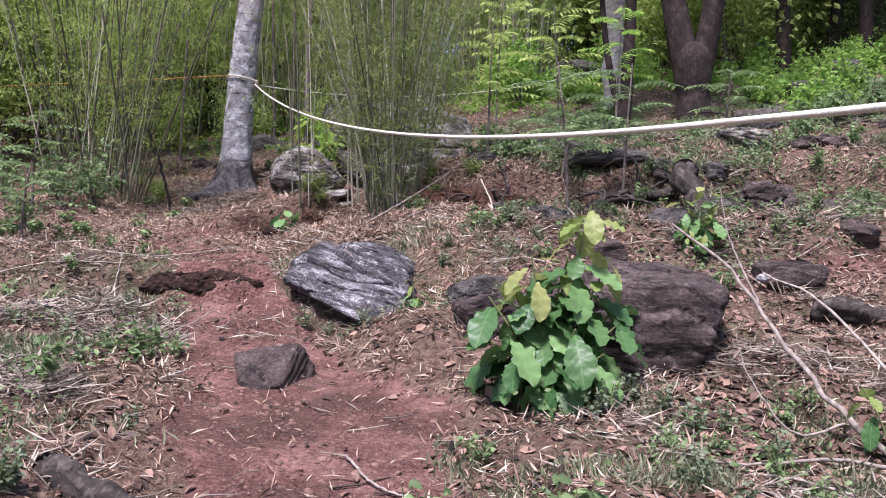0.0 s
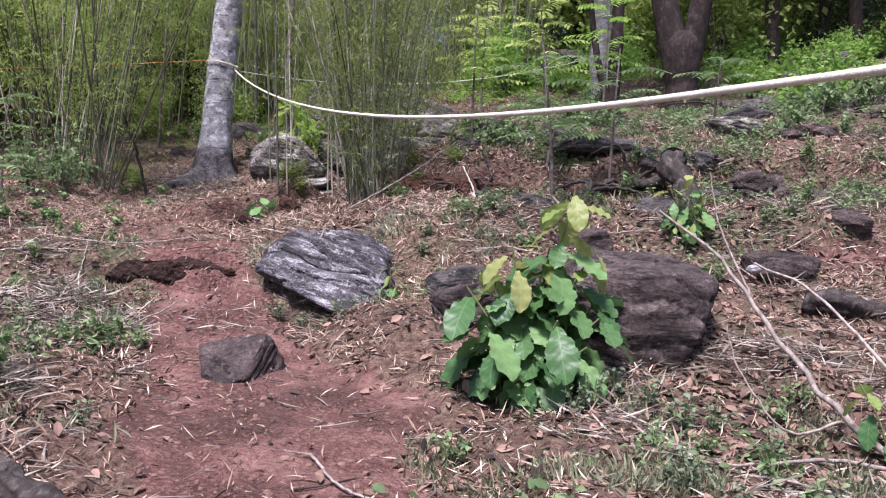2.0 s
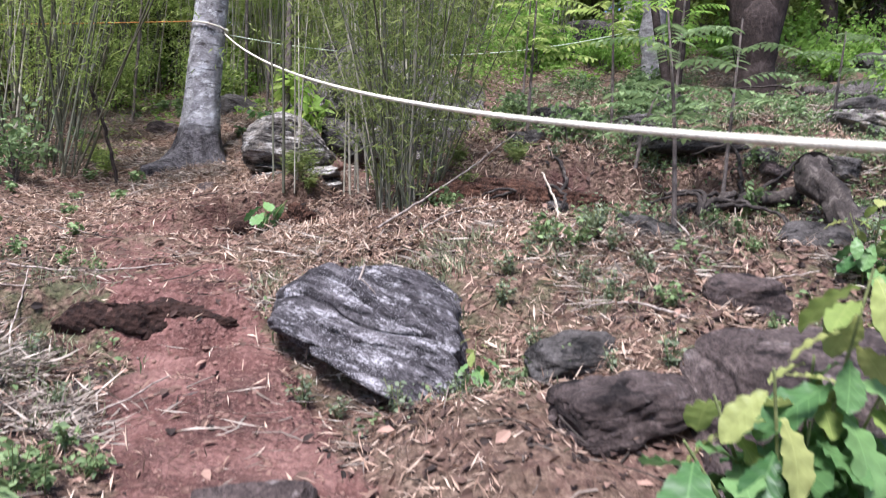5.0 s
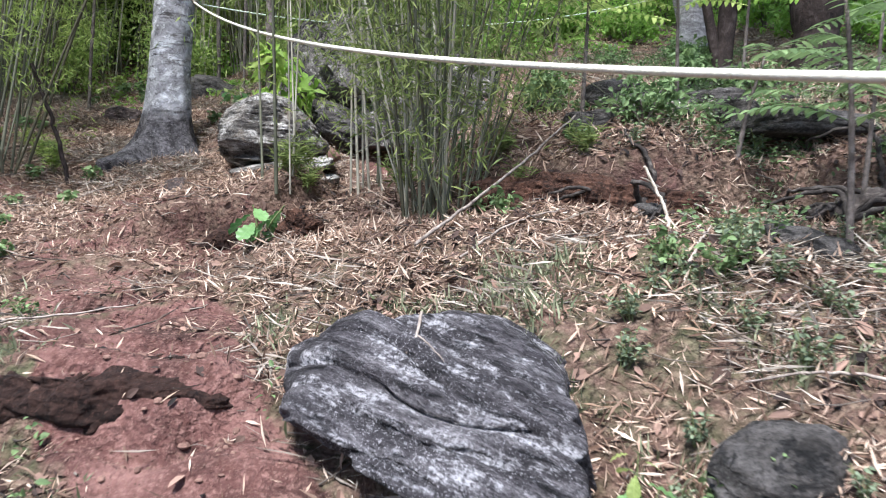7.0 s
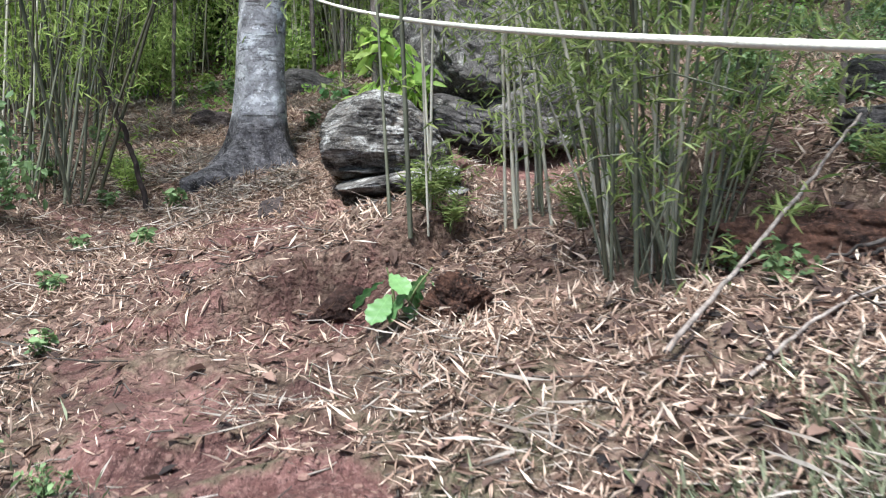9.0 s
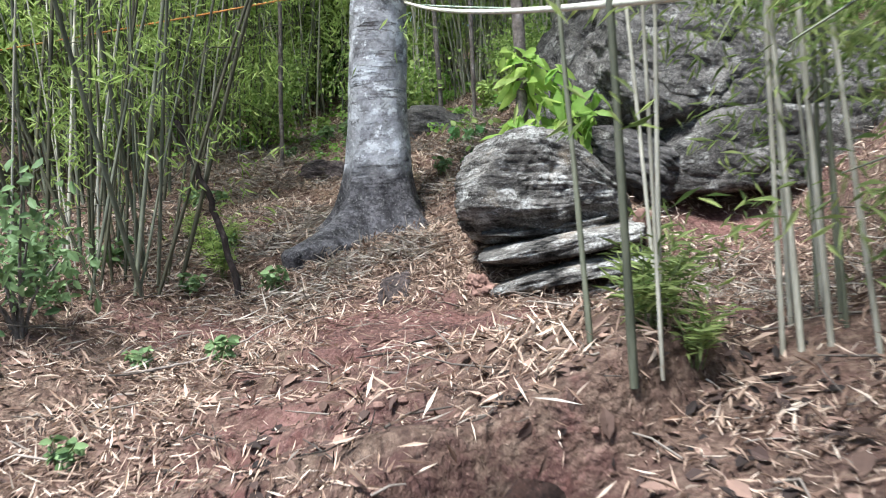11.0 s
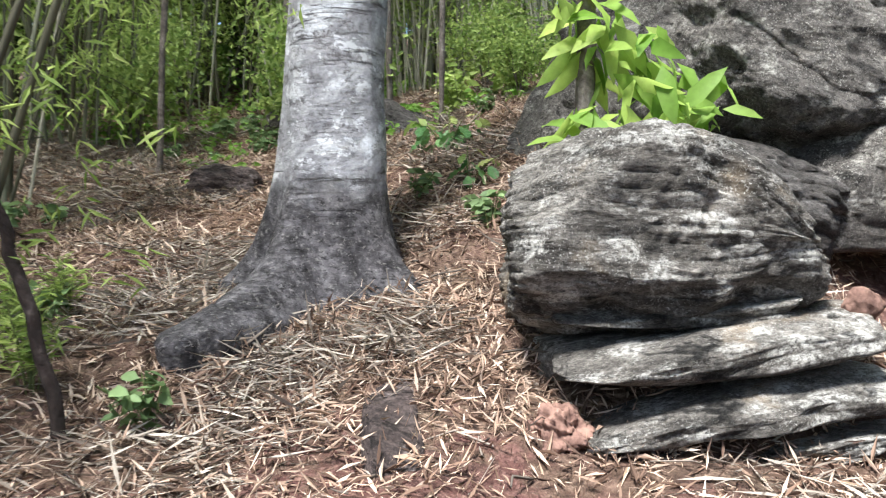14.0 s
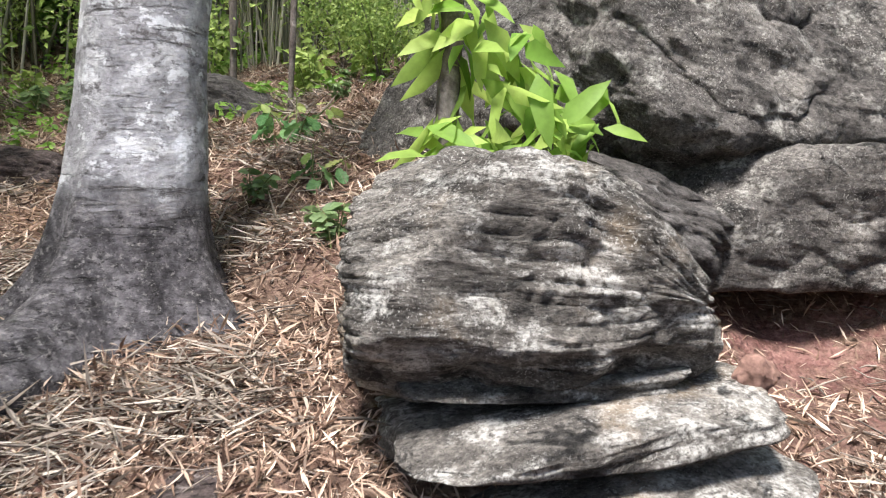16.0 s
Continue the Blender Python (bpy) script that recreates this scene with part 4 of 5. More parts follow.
def shrub(seed, leaf, size, count, leaf_size, label, narrow=False):
    t = thing("shrub", (0, 0, 0), label, "shrub", "hillside shrubs")
    c = []
    for k in range(7):
        a, r = rng.uniform(0, 6.28), rng.uniform(0.1, 0.55) * size
        e = np.array((r * math.cos(a), r * math.sin(a), size * rng.uniform(0.4, 1.1)))
        c += [e, e * [0.7, 0.7, 0.7]]
        part("stem", tube(Build(), curve_points([(0, 0, -0.1), e * [0.3, 0.3, 0.5], e], 7), np.linspace(0.014, 0.005, 7), 5, False).mesh("stem"), BARK_GREY, t)
    part("foliage", crown_mesh("foliage", c, size * 0.17, count, leaf_size, leaf, narrow, size > 1.0), leaf, t)
    return t


def scatter(proto, spots, lo=0.8, hi=1.25, sink=0.0):
    """The first spot takes the thing itself, the others take copies."""
    for k, (x, y) in enumerate(spots):
        s = rng.uniform(lo, hi)
        m = pose(x, y, ground_z(x, y) - sink, rng.uniform(-4, 4), rng.uniform(-4, 4), rng.uniform(0, 360)) @ Matrix.Scale(s, 4)
        if k == 0:
            proto.matrix_basis = m
        else:
            copy_thing(proto, m)


def spots(n, x0, x1, y0, y1, keep=lambda x, y: True):
    out = []
    while len(out) < n:
        x, y = rng.uniform(x0, x1), rng.uniform(y0, y1)
        if keep(x, y):
            out.append((x, y))
    return out


def open_sky(x, y):
    return not -0.62 < x / y < -0.42


def off_path(x, y):
    return abs(x - path_x(min(y, 17.0))) > 1.4 or y > 20


scatter(forest_tree(1, LEAF_TREE, BARK_GREY, 8.5), spots(34, -24, 26, 23, 48, open_sky), 0.8, 1.4)
scatter(forest_tree(2, LEAF_TREE, BARK_DARK, 7.0), spots(26, -26, 26, 25, 50, open_sky), 0.8, 1.4)
scatter(forest_tree(3, LEAF_DARK, BARK_DARK, 7.5), [(7.6, 19.5), (9.2, 19), (9.8, 22), (10.5, 21), (12.5, 23), (11.4, 25), (14, 20), (16, 27), (15, 31), (-17, 30), (20, 24)], 0.9, 1.2)
scatter(forest_tree(4, LEAF_BRIGHT, BARK_GREY, 8.0), spots(20, -26, 24, 22, 44, open_sky) + [(-8.3, 21.5), (-6.5, 23.5), (-4, 26)], 0.8, 1.3)
scatter(shrub(1, LEAF_TREE, 1.3, 2200, 0.085, "leafy green shrub in the undergrowth"), spots(34, -14, 18, 17, 34, off_path) + [(-4.6, 18.9), (-2.7, 18.6), (-1.9, 17.6), (-6.2, 18.4), (-3.0, 20.0), (-5.2, 21.0)], 0.6, 1.4)
scatter(shrub(6, LEAF_FRESH, 2.6, 4200, 0.12, "tall leafy thicket on the hillside"), spots(46, -16, 24, 23, 42, open_sky) + [(-8.2, 17.2), (-9.6, 18.4), (-8.9, 20.6), (-10.8, 20.2), (-9.4, 15.9), (6.3, 19.5), (5.4, 21), (7.2, 22.5), (8.2, 25)], 0.75, 1.45)
scatter(shrub(2, LEAF_BRIGHT, 1.1, 1500, 0.09, "light green young shrub in the undergrowth"), spots(26, 0, 18, 17, 32) + spots(12, -12, -1, 20, 32), 0.6, 1.4)
scatter(shrub(3, LEAF_DARK, 1.5, 1800, 0.08, "dark green shrub in the undergrowth"), spots(12, 6, 18, 18, 30) + spots(6, -14, -7, 16, 26), 0.7, 1.4)


# ---- bamboo ----
def clump(name, label, count, base_r, tall, lean, culm_r, mats, leaves, leaf, low=0.9, airy=0.17, stray=0.0, fine=1.0, twigs=True):
    t = thing(name, (0, 0, 0), label, "bamboo", "bamboo clumps")
    tips = []
    for k in range(count):
        a = rng.uniform(0, 6.28)
        r = base_r * math.sqrt(rng.uniform(0, 1))
        h = tall * rng.uniform(0.55, 1.1)
        out = lean * rng.uniform(0.3, 1.5) * (0.3 + r / base_r)
        if rng.random() < stray:
            out = out * 1.6
        b0 = np.array([r * math.cos(a), r * math.sin(a), -0.12])
        a2 = a + rng.normal() * 1.1
        d = np.array([math.cos(a2), math.sin(a2), 0])
        p = curve_points([b0, b0 + d * out * h * 0.3 + [0, 0, h * 0.35], b0 + d * out * h * 0.7 + [0, 0, h * 0.72], b0 + d * out * h * 1.35 + [0, 0, h]], 15)
        rr = culm_r * rng.uniform(0.5, 1.3)
        if h < tall * 0.62 and rng.random() < 0.3:
            p = p[:6]
        rad = np.linspace(rr, rr * 0.35, len(p)) * (1 + 0.16 * (np.arange(len(p)) % 2))
        part("culm", tube(Build(), p, rad, 6).mesh("culm"), mats[rng.integers(0, len(mats))], t)
        tips.append(p)
    b = Build()
    at, n = [], leaves
    for _ in range(n // 14):
        p = tips[rng.integers(0, len(tips))]
        f = rng.uniform(0, len(p) - 1.01)
        i = int(f)
        c = p[i] + (p[i + 1] - p[i]) * (f - i)
        if c[2] < low * rng.uniform(0.4, 1.6):
            continue
        s = c + rng.normal(size=3) * [airy, airy, 0.16]
        at.append(s + rng.normal(size=(14, 3)) * [0.085, 0.085, 0.045])
    at = np.concatenate(at)
    m = len(at)
    along = rand_units(m, 0.5) + [0, 0, -0.5]
    side = np.cross(along, rand_units(m, 0.3) + [0, 0, 0.7])
    L = rng.uniform(0.06, 0.14, m) * fine
    blades(b, at, along, side, L, L * 0.15, 0.2, 0.25)
    part("foliage", b.mesh("foliage", False), leaf, t)
    # bare side twigs
    b = Build()
    for _ in range(count if twigs else 0):
        p = tips[rng.integers(0, len(tips))]
        i = rng.integers(2, max(3, len(p) - 2))
        d = rand_units(1, 0.5)[0] * rng.uniform(0.3, 0.9)
        tube(b, np.array([p[i], p[i] + d * 0.5 + [0, 0, 0.06], p[i] + d]), [0.005, 0.004, 0.002], 4, False)
    if twigs:
        tagged(part("twig_spray", b.mesh("twig_spray"), mats[0], t), kind="stuff")
    return t


def place(ob, x, y, turn=0.0, s=1.0, sink=0.0):
    ob.matrix_basis = pose(x, y, ground_z(x, y) - sink, 0, 0, turn) @ Matrix.Scale(s, 4)


near = clump("bamboo_clump", "bamboo clump of thin grey-green and straw culms fanning upward", 46, 0.24, 6.0, 0.32, 0.0085, [CULM_GREEN, CULM_DARK, CULM_DRY, CULM_GREEN], 23000, LEAF_BAMBOO, 0.6, 0.26, 0.0, 0.72)
place(near, -0.66, 10.05)
second = clump("bamboo_clump", "loose bamboo clump with leafy shoots above an earth bank", 20, 0.4, 6.0, 0.1, 0.0105, [CULM_GREEN, CULM_DRY, CULM_DRY], 17000, LEAF_BAMBOO, 0.8, 0.24, 0.0, 0.75)
place(second, -0.98, 11.3, 40)
edge = clump("bamboo_clump", "few pale straw bamboo culms standing on the bank beside the path", 5, 0.2, 4.2, 0.12, 0.011, [CULM_GREEN, CULM_DRY, CULM_DRY], 900, LEAF_BAMBOO, 1.9, 0.2, twigs=False)
place(edge, -1.81, 10.88, 0)
dense = clump("bamboo_clump", "dense dark bamboo clump with fine drooping leaves", 44, 0.8, 7.5, 0.24, 0.013, [CULM_DARK, CULM_GREEN, CULM_DRY, CULM_DARK, CULM_GREEN], 18000, LEAF_FRESH, 1.0, 0.42, 0.0, 0.85)
place(dense, -5.6, 13.35, 0)
for x, y, a, s in ((-8.9, 14.2, 80, 1.0), (-10.4, 13.0, 160, 1.05), (-6.6, 15.8, 230, 1.05), (-6.9, 18.0, 300, 1.1), (-6.3, 20.5, 120, 1.1), (-13.5, 14.5, 200, 1.1), (-7.9, 20.5, 40, 1.1)):
    place(copy_thing(dense, Matrix()), x, y, a, s)
thin = clump("bamboo_clump", "slender bamboo clump with straight grey stems", 44, 0.65, 7.0, 0.14, 0.014, [CULM_GREEN, CULM_DRY, CULM_DRY], 12000, LEAF_FRESH, 1.2)
place(thin, -2.2, 20.8, 0)
for x, y, a, s in ((-0.6, 19.0, 70, 1.0), (0.6, 22.5, 140, 1.05), (-4.2, 24.0, 210, 1.1), (1.6, 19.0, 280, 0.9), (-7, 25, 330, 1.1), (-1.6, 24.5, 50, 1.1), (-3.6, 21.5, 170, 1.0), (-4.9, 20.6, 100, 0.9), (-2.9, 22.8, 20, 1.0)):
    place(copy_thing(thin, Matrix()), x, y, a, s)

# ---- ropes ----
KNOT, FAR = np.array([-3.53, 15.25]), np.array([1.5, 1.5])
RUN = float(np.linalg.norm(FAR - KNOT))


def rope_point(s):
    u = min(s, 15.0) / 10
    z = 3.79 - 2.749 * u + 1.129 * u ** 2 - 0.524 * u ** 3 + 0.223 * u ** 4 + 0.1 * max(s - 15.0, 0)
    xy = KNOT + (FAR - KNOT) * s / RUN
    return (xy[0], xy[1], z)


rope = thing("rope", (-3.53, 15.25, 3.83), "cream cotton rope slung from the pale tree along the path", "rope")
o = np.array([-3.53, 15.25, 3.83])
line = curve_points([np.array(rope_point(s)) - o for s in (0, 1.3, 2.6, 4, 5.5, 7, 8.5, 10, 11.5, 13, 14.5, 17, 20)], 160)
part("line", tube(Build(), line, 0.0115, 8).mesh("line"), ROPE, rope)
a = np.linspace(0, 2 * math.pi, 33)
cx, cy = -3.86 + 0.075 * 2.0 - 0.047, 15.2 + 0.03 * 2.0
ring = np.stack([cx + 0.27 * np.cos(a), cy + 0.27 * np.sin(a), 3.86 + 0.05 * np.cos(a + 2.5)], 1) - o
part("loop", tube(Build(), ring, 0.013, 7, False).mesh("loop"), ROPE, rope)
b = Build()
for k in range(3):
    q = np.linspace(0, 2 * math.pi, 15)
    tube(b, np.stack([0.03 * np.cos(q) + 0.01 * k, 0.012 * k - 0.03 + 0 * q, 0.03 * np.sin(q)], 1), 0.011, 6, False)
part("knot", b.mesh("knot"), ROPE, rope)
rope_post = limb_tree("tree", (4.0, -3.4, -0.3), "grey tree trunk that holds the rope's end", [(0, 0, -0.3), (0, 0, 3), (0.1, 0, 7)], [0.2, 0.16, 0.1],
                      [([(0, 0, 6), (0.9, 0.3, 7.5), (1.6, 0.5, 8.5)], 0.07), ([(0, 0, 6.2), (-0.9, -0.4, 8), (-1.5, -0.6, 9)], 0.06)], BARK_GREY, LEAF_TREE)


def string(name, label, ends, sag, r, material):
    a, b = (np.array(e, float) for e in ends)
    f = np.linspace(0, 1, 40)[:, None]
    p = a + (b - a) * f
    p[:, 2] -= 4 * sag * (f * (1 - f))[:, 0]
    ob = new(name, tube(Build(), p - a, r, 5).mesh(name))
    ob.data.materials.append(material)
    ob.location = a
    tagged(ob, label, "string")


string("twine", "thin orange twine strung from the pale tree to the bamboo", ((-3.95, 15.0, 3.9), (-13.5, 15.3, 3.5)), 0.05, 0.008, STRING_ORANGE)
string("twine", "thin pale green twine strung through the trees", ((-3.5, 15.4, 3.8), (3.35, 16.8, 4.55)), 0.4, 0.008, STRING_GREEN)


# ---- leafy plants ----
def big_leaf(length, width, seed, droop):
    """One broad wavy-edged leaf along +x with a folded midrib."""
    n = 18
    s = np.linspace(0, 1, n + 1)
    w = width * 0.5 * np.sin(np.pi * np.clip(s ** 1.25 * 0.96 + 0.03, 0, 1)) ** 0.7 * (0.75 + 0.5 * s)
    rows = []
    for off in (-1.0, -0.5, 0.0, 0.5, 1.0):
        edge = abs(off)
        wave = 0.035 * length * edge * edge * np.sin(s * 26 + seed + (2 if off > 0 else 0))
        ww = w * off * (1 + 0.07 * edge * np.sin(s * 58 + seed))
        rows.append(np.stack([length * s * (1 - 0.12 * droop * s), ww, -droop * length * s ** 1.8 + 0.16 * np.abs(ww) + wave], 1))
    v = np.concatenate(rows)
    k = (np.arange(4)[:, None] * (n + 1) + np.arange(n)).ravel()
    return Build().add(v, np.stack([k, k + 1, k + n + 2, k + n + 1], 1)).mesh("leaf")


LEAVES = [big_leaf(0.2, 0.105, k * 1.7, 0.15 + 0.12 * (k % 4)) for k in range(8)]
YOUNG = [me.copy() for me in LEAVES]
for me in LEAVES:
    me.materials.append(LEAF_BIG)
for me in YOUNG:
    me.materials.append(LEAF_YOUNG)


def leaf_plant(at, label, stems, name="sapling", size=1.0, group="", young_top=True):
    """Stems given by their top, leaf count and share of young leaves."""
    t = thing(name, at, label, "plant", group)
    for top, count, first in stems:
        top = np.array(top, float)
        p = curve_points([(top[0] * 0.1, top[1] * 0.1, -0.08), top * [0.45, 0.45, 0.5], top], 9)
        stem = part("stem", tube(Build(), p, np.linspace(0.009, 0.004, 9) * size, 6).mesh("stem"), STALK, t)
        for k in range(int(count * 1.55)):
            f = first + (1 - first) * (k + 0.5) / int(count * 1.55)
            i = min(int(f * 8), 7)
            c = p[i] + (p[i + 1] - p[i]) * (f * 8 - i)
            ang = k * 2.4 + top[0] * 9
            young = young_top and f > 0.8 and (top[2] > 0.7 or size < 0.9)
            m = (YOUNG if young else LEAVES)[rng.integers(0, 8)]
            s = size * rng.uniform(0.75, 1.3) * (0.72 if young else 1.0)
            lf = new("leaf", m)
            lf.parent = stem
            lf.matrix_basis = pose(*c, 0, rng.uniform(-5, 38) + 26 * (1 - f) + (0 if not young else -5), math.degrees(ang)) @ Matrix.Translation((0.03, 0, 0)) @ pose(0, 0, 0, rng.uniform(-25, 25)) @ Matrix.Scale(s, 4)
    return t


gz = ground_z
leaf_plant((0.66, 5.13, gz(0.66, 5.13) - 0.02), "bushy sapling with broad wavy green leaves and yellowish tips",
           [((0.05, 0, 0.66), 11, 0.25), ((-0.36, -0.05, 0.6), 9, 0.25), ((0.24, 0.05, 1.14), 15, 0.4), ((-0.12, -0.1, 0.84), 11, 0.3), ((0.4, -0.05, 0.46), 8, 0.2),
            ((-0.26, -0.2, 0.4), 8, 0.15), ((0.12, -0.22, 0.44), 9, 0.15), ((0.36, 0.1, 0.82), 10, 0.35), ((0.0, -0.28, 0.26), 8, 0.15), ((-0.05, 0.1, 0.55), 8, 0.2), ((0.28, -0.22, 0.3), 8, 0.15),
            ((-0.36, 0.1, 0.34), 8, 0.15), ((0.12, 0.15, 0.84), 10, 0.3), ((-0.24, 0.05, 0.72), 9, 0.25), ((0.42, 0.1, 0.56), 9, 0.25)], size=1.25)
leaf_plant((2.25, 7.65, gz(2.25, 7.65)), "young plant with rounded pale green leaves", [((0.05, 0, 0.6), 9, 0.4), ((-0.15, 0, 0.5), 6, 0.4), ((0.2, 0.05, 0.45), 6, 0.4)], size=0.85)
leaf_plant((2.3, 4.35, gz(2.3, 4.35)), "low plant with broad light green leaves", [((0.05, 0, 0.35), 8, 0.2), ((-0.2, 0, 0.38), 7, 0.3), ((0.25, 0.05, 0.3), 6, 0.3)], size=0.75)
leaf_plant((-1.85, 9.95, gz(-1.85, 9.95)), "seedling with a few large blue-green leaves", [((-0.05, 0, 0.24), 4, 0.4), ((0.16, 0, 0.24), 3, 0.6)], "seedling", 1.05, young_top=False)
leaf_plant((-0.22, 6.75, gz(-0.22, 6.75)), "small seedling with yellow-green leaves beside a boulder", [((0, 0, 0.3), 7, 0.5), ((0.08, 0, 0.2), 4, 0.4)], "seedling", 0.5)
leaf_plant((2.0, 6.95, gz(2.0, 6.95)), "thin seedling with sparse yellow-green leaves", [((-0.05, 0, 0.42), 5, 0.7), ((0.12, 0, 0.4), 4, 0.7)], "seedling", 0.5)
bright = thing("leafy_shrub", (-2.3, 15.0, 2.25), "bright green shrub with large lobed leaves above the rock", "shrub")
b = Build()
n = 170
c = np.array([(-0.1, 0, 0.75), (0.05, -0.1, 0.55), (0.2, -0.1, 0.5), (0.0, -0.15, 0.3), (0.12, -0.1, 0.25), (-0.2, -0.1, 0.35), (-0.25, 0, 0.9)])[rng.integers(0, 7, n)]
al = rand_units(n, 0.5) + [0, -0.2, -0.5]
L = rng.uniform(0.14, 0.28, n)
broad_leaves(b, c + rng.uniform(-1, 1, size=(n, 3)) * [0.17, 0.13, 0.15], al, np.cross(al, rand_units(n, 0.3) + [0, 0, 0.8]), L * 1.05, L * 0.36, 0.45)
part("foliage", b.mesh("foliage"), LEAF_LIME, bright)
for e in ((-0.1, 0, 0.75), (0.2, -0.1, 0.5), (-0.2, -0.1, 0.4), (0.12, -0.1, 0.3)):
    part("stem", tube(Build(), curve_points([(0, 0, -0.2), np.array(e) * 0.5, e], 6), 0.008, 5).mesh("stem"), STALK, bright)


def herb(label, count, tall, leaf_size, leaf, name="herb", narrow=False):
    t = thing(name, (0, 0, 0), label, "plant", "path-side herbs")
    b = Build()
    for k in range(count):
        a, r = rng.uniform(0, 6.28), rng.uniform(0.02, 0.16)
        e = np.array([r * math.cos(a), r * math.sin(a), tall * rng.uniform(0.5, 1.1)])
        p = curve_points([e * [0.2, 0.2, -0.1], e * [0.5, 0.5, 0.5], e], 6)
        part("stem", tube(Build(), p, 0.0025, 4, False).mesh("stem"), STALK, t)
        m = 14 if narrow else 10
        f = rng.uniform(0.3, 1, m)
        at = p[0] + (p[-1] - p[0]) * f[:, None] + rng.normal(size=(m, 3)) * 0.008
        al = rand_units(m, 0.35)
        L = leaf_size * rng.uniform(0.6, 1.3, m)
        sd = np.cross(al, rand_units(m, 0.2) + [0, 0, 1.0])
        if narrow:
            blades(b, at, al + [0, 0, 0.5], sd, L, L * 0.16, 0.1, 0.3)
        else:
            broad_leaves(b, at, al, sd, L, L * 0.6, 0.25)
    part("foliage", b.mesh("foliage"), leaf, t)
    return t


def verge(x, y):
    return bare(np.array([x]), np.array([y]))[0] < 0.3


def left_side(x, y):
    return verge(x, y) and x < path_x(y)


def right_side(x, y):
    return verge(x, y) and x > path_x(y)


def lower_slope(x, y):
    return right_side(x, y) and not (0.5 < x < 2.2 and 5.2 < y < 6.8)


scatter(herb("low herb with small oval green leaves", 9, 0.2, 0.05, LEAF_HERB), spots(14, -4.5, -1.2, 3.2, 9.5, left_side) + spots(16, 0.2, 3.2, 3.0, 5.0, right_side) + spots(40, -0.4, 5, 6.6, 12, lower_slope), 0.6, 1.2)
scatter(herb("taller herb with soft green leaves", 7, 0.36, 0.075, LEAF_HERB), spots(12, -5, -1.8, 4, 10, left_side) + spots(20, 0, 5.5, 8, 13, right_side) + [(-2.05, 6.3), (-0.05, 3.3), (0.5, 3.2), (-1.95, 5.6), (-2.2, 4.9)], 0.55, 1.15)
scatter(herb("feathery green bamboo shoot", 16, 0.34, 0.09, LEAF_BAMBOO, "bamboo_shoot", True), [(-1.8, 11.0), (-1.65, 11.0), (-0.2, 10.3), (-0.1, 9.9), (0.3, 9.9), (-0.9, 10.9), (-1.72, 11.2)], 0.65, 1.05)
scatter(herb("bright feathery bamboo shoot beside the leaf litter", 16, 0.36, 0.09, LEAF_FRESH, "bamboo_shoot", True), [(-5.0, 14.2), (-5.3, 14.5), (-4.75, 13.9), (-4.9, 14.5)], 0.8, 1.3)
scatter(herb("grey-green herb with fine leaves", 10, 0.2, 0.035, LEAF_GREY), spots(36, -4.2, -1.4, 3, 7.6, left_side) + spots(18, 0.0, 0.9, 6.3, 8.6) + spots(18, 0.8, 4, 2.8, 4.8, right_side) + spots(22, 0.4, 5, 6.8, 11, lower_slope) + [(1.1, 4.9), (1.25, 4.85), (0.95, 4.8), (-0.9, 6.95), (-0.6, 6.8), (-0.3, 6.7), (-1.1, 7.0), (0.05, 7.8), (0.18, 7.92), (-0.02, 7.65)], 0.7, 1.4)
scatter(herb("small fresh green plant in the leaf litter", 6, 0.14, 0.045, LEAF_HERB), spots(16, -5.5, -3.0, 9.5, 14.5, left_side) + spots(26, -6.5, -1.2, 15.2, 19.5), 0.7, 1.5)


def feather_sapling(at, label, tall, lean, fronds, leaf=LEAF_HERB):
    """A thin stem with long fronds of paired leaflets."""
    t = thing("sapling", at, label, "sapling", "slope saplings")
    p = curve_points([(0, 0, -0.1), (lean * 0.4, 0, tall * 0.5), (lean, 0.05, tall)], 14)
    stem = part("stem", tube(Build(), p, np.linspace(0.02, 0.007, 14), 7).mesh("stem"), BARK_GREY, t)
    for k in range(fronds):
        i = 6 + int(7 * k / fronds)
        a = k * 2.4
        d = np.array([math.cos(a), math.sin(a), 0.35])
        ln = rng.uniform(0.3, 0.6)
        q = curve_points([p[i], p[i] + d * ln * 0.5, p[i] + d * ln + [0, 0, -0.25 * ln]], 10)
        b = tube(Build(), q, 0.003, 4, False)
        m = 18
        f = np.repeat(np.linspace(0.15, 1, m // 2), 2)
        at2 = q[0] + (q[-1] - q[0]) * f[:, None] + [0, 0, 0.2 * ln] * (f * (1 - f))[:, None] * 2
        sgn = np.tile([1.0, -1.0], m // 2)[:, None]
        al = sgn * np.cross(d, [0, 0, 1.0]) + d * 0.35 + [0, 0, -0.25]
        L = rng.uniform(0.08, 0.13, m)
        broad_leaves(b, at2, al, np.cross(al, [0.1, 0.0, 1.0]), L, L * 0.36, 0.2)
        tagged(part("frond", b.mesh("frond"), leaf, stem), kind="stuff")
    return t


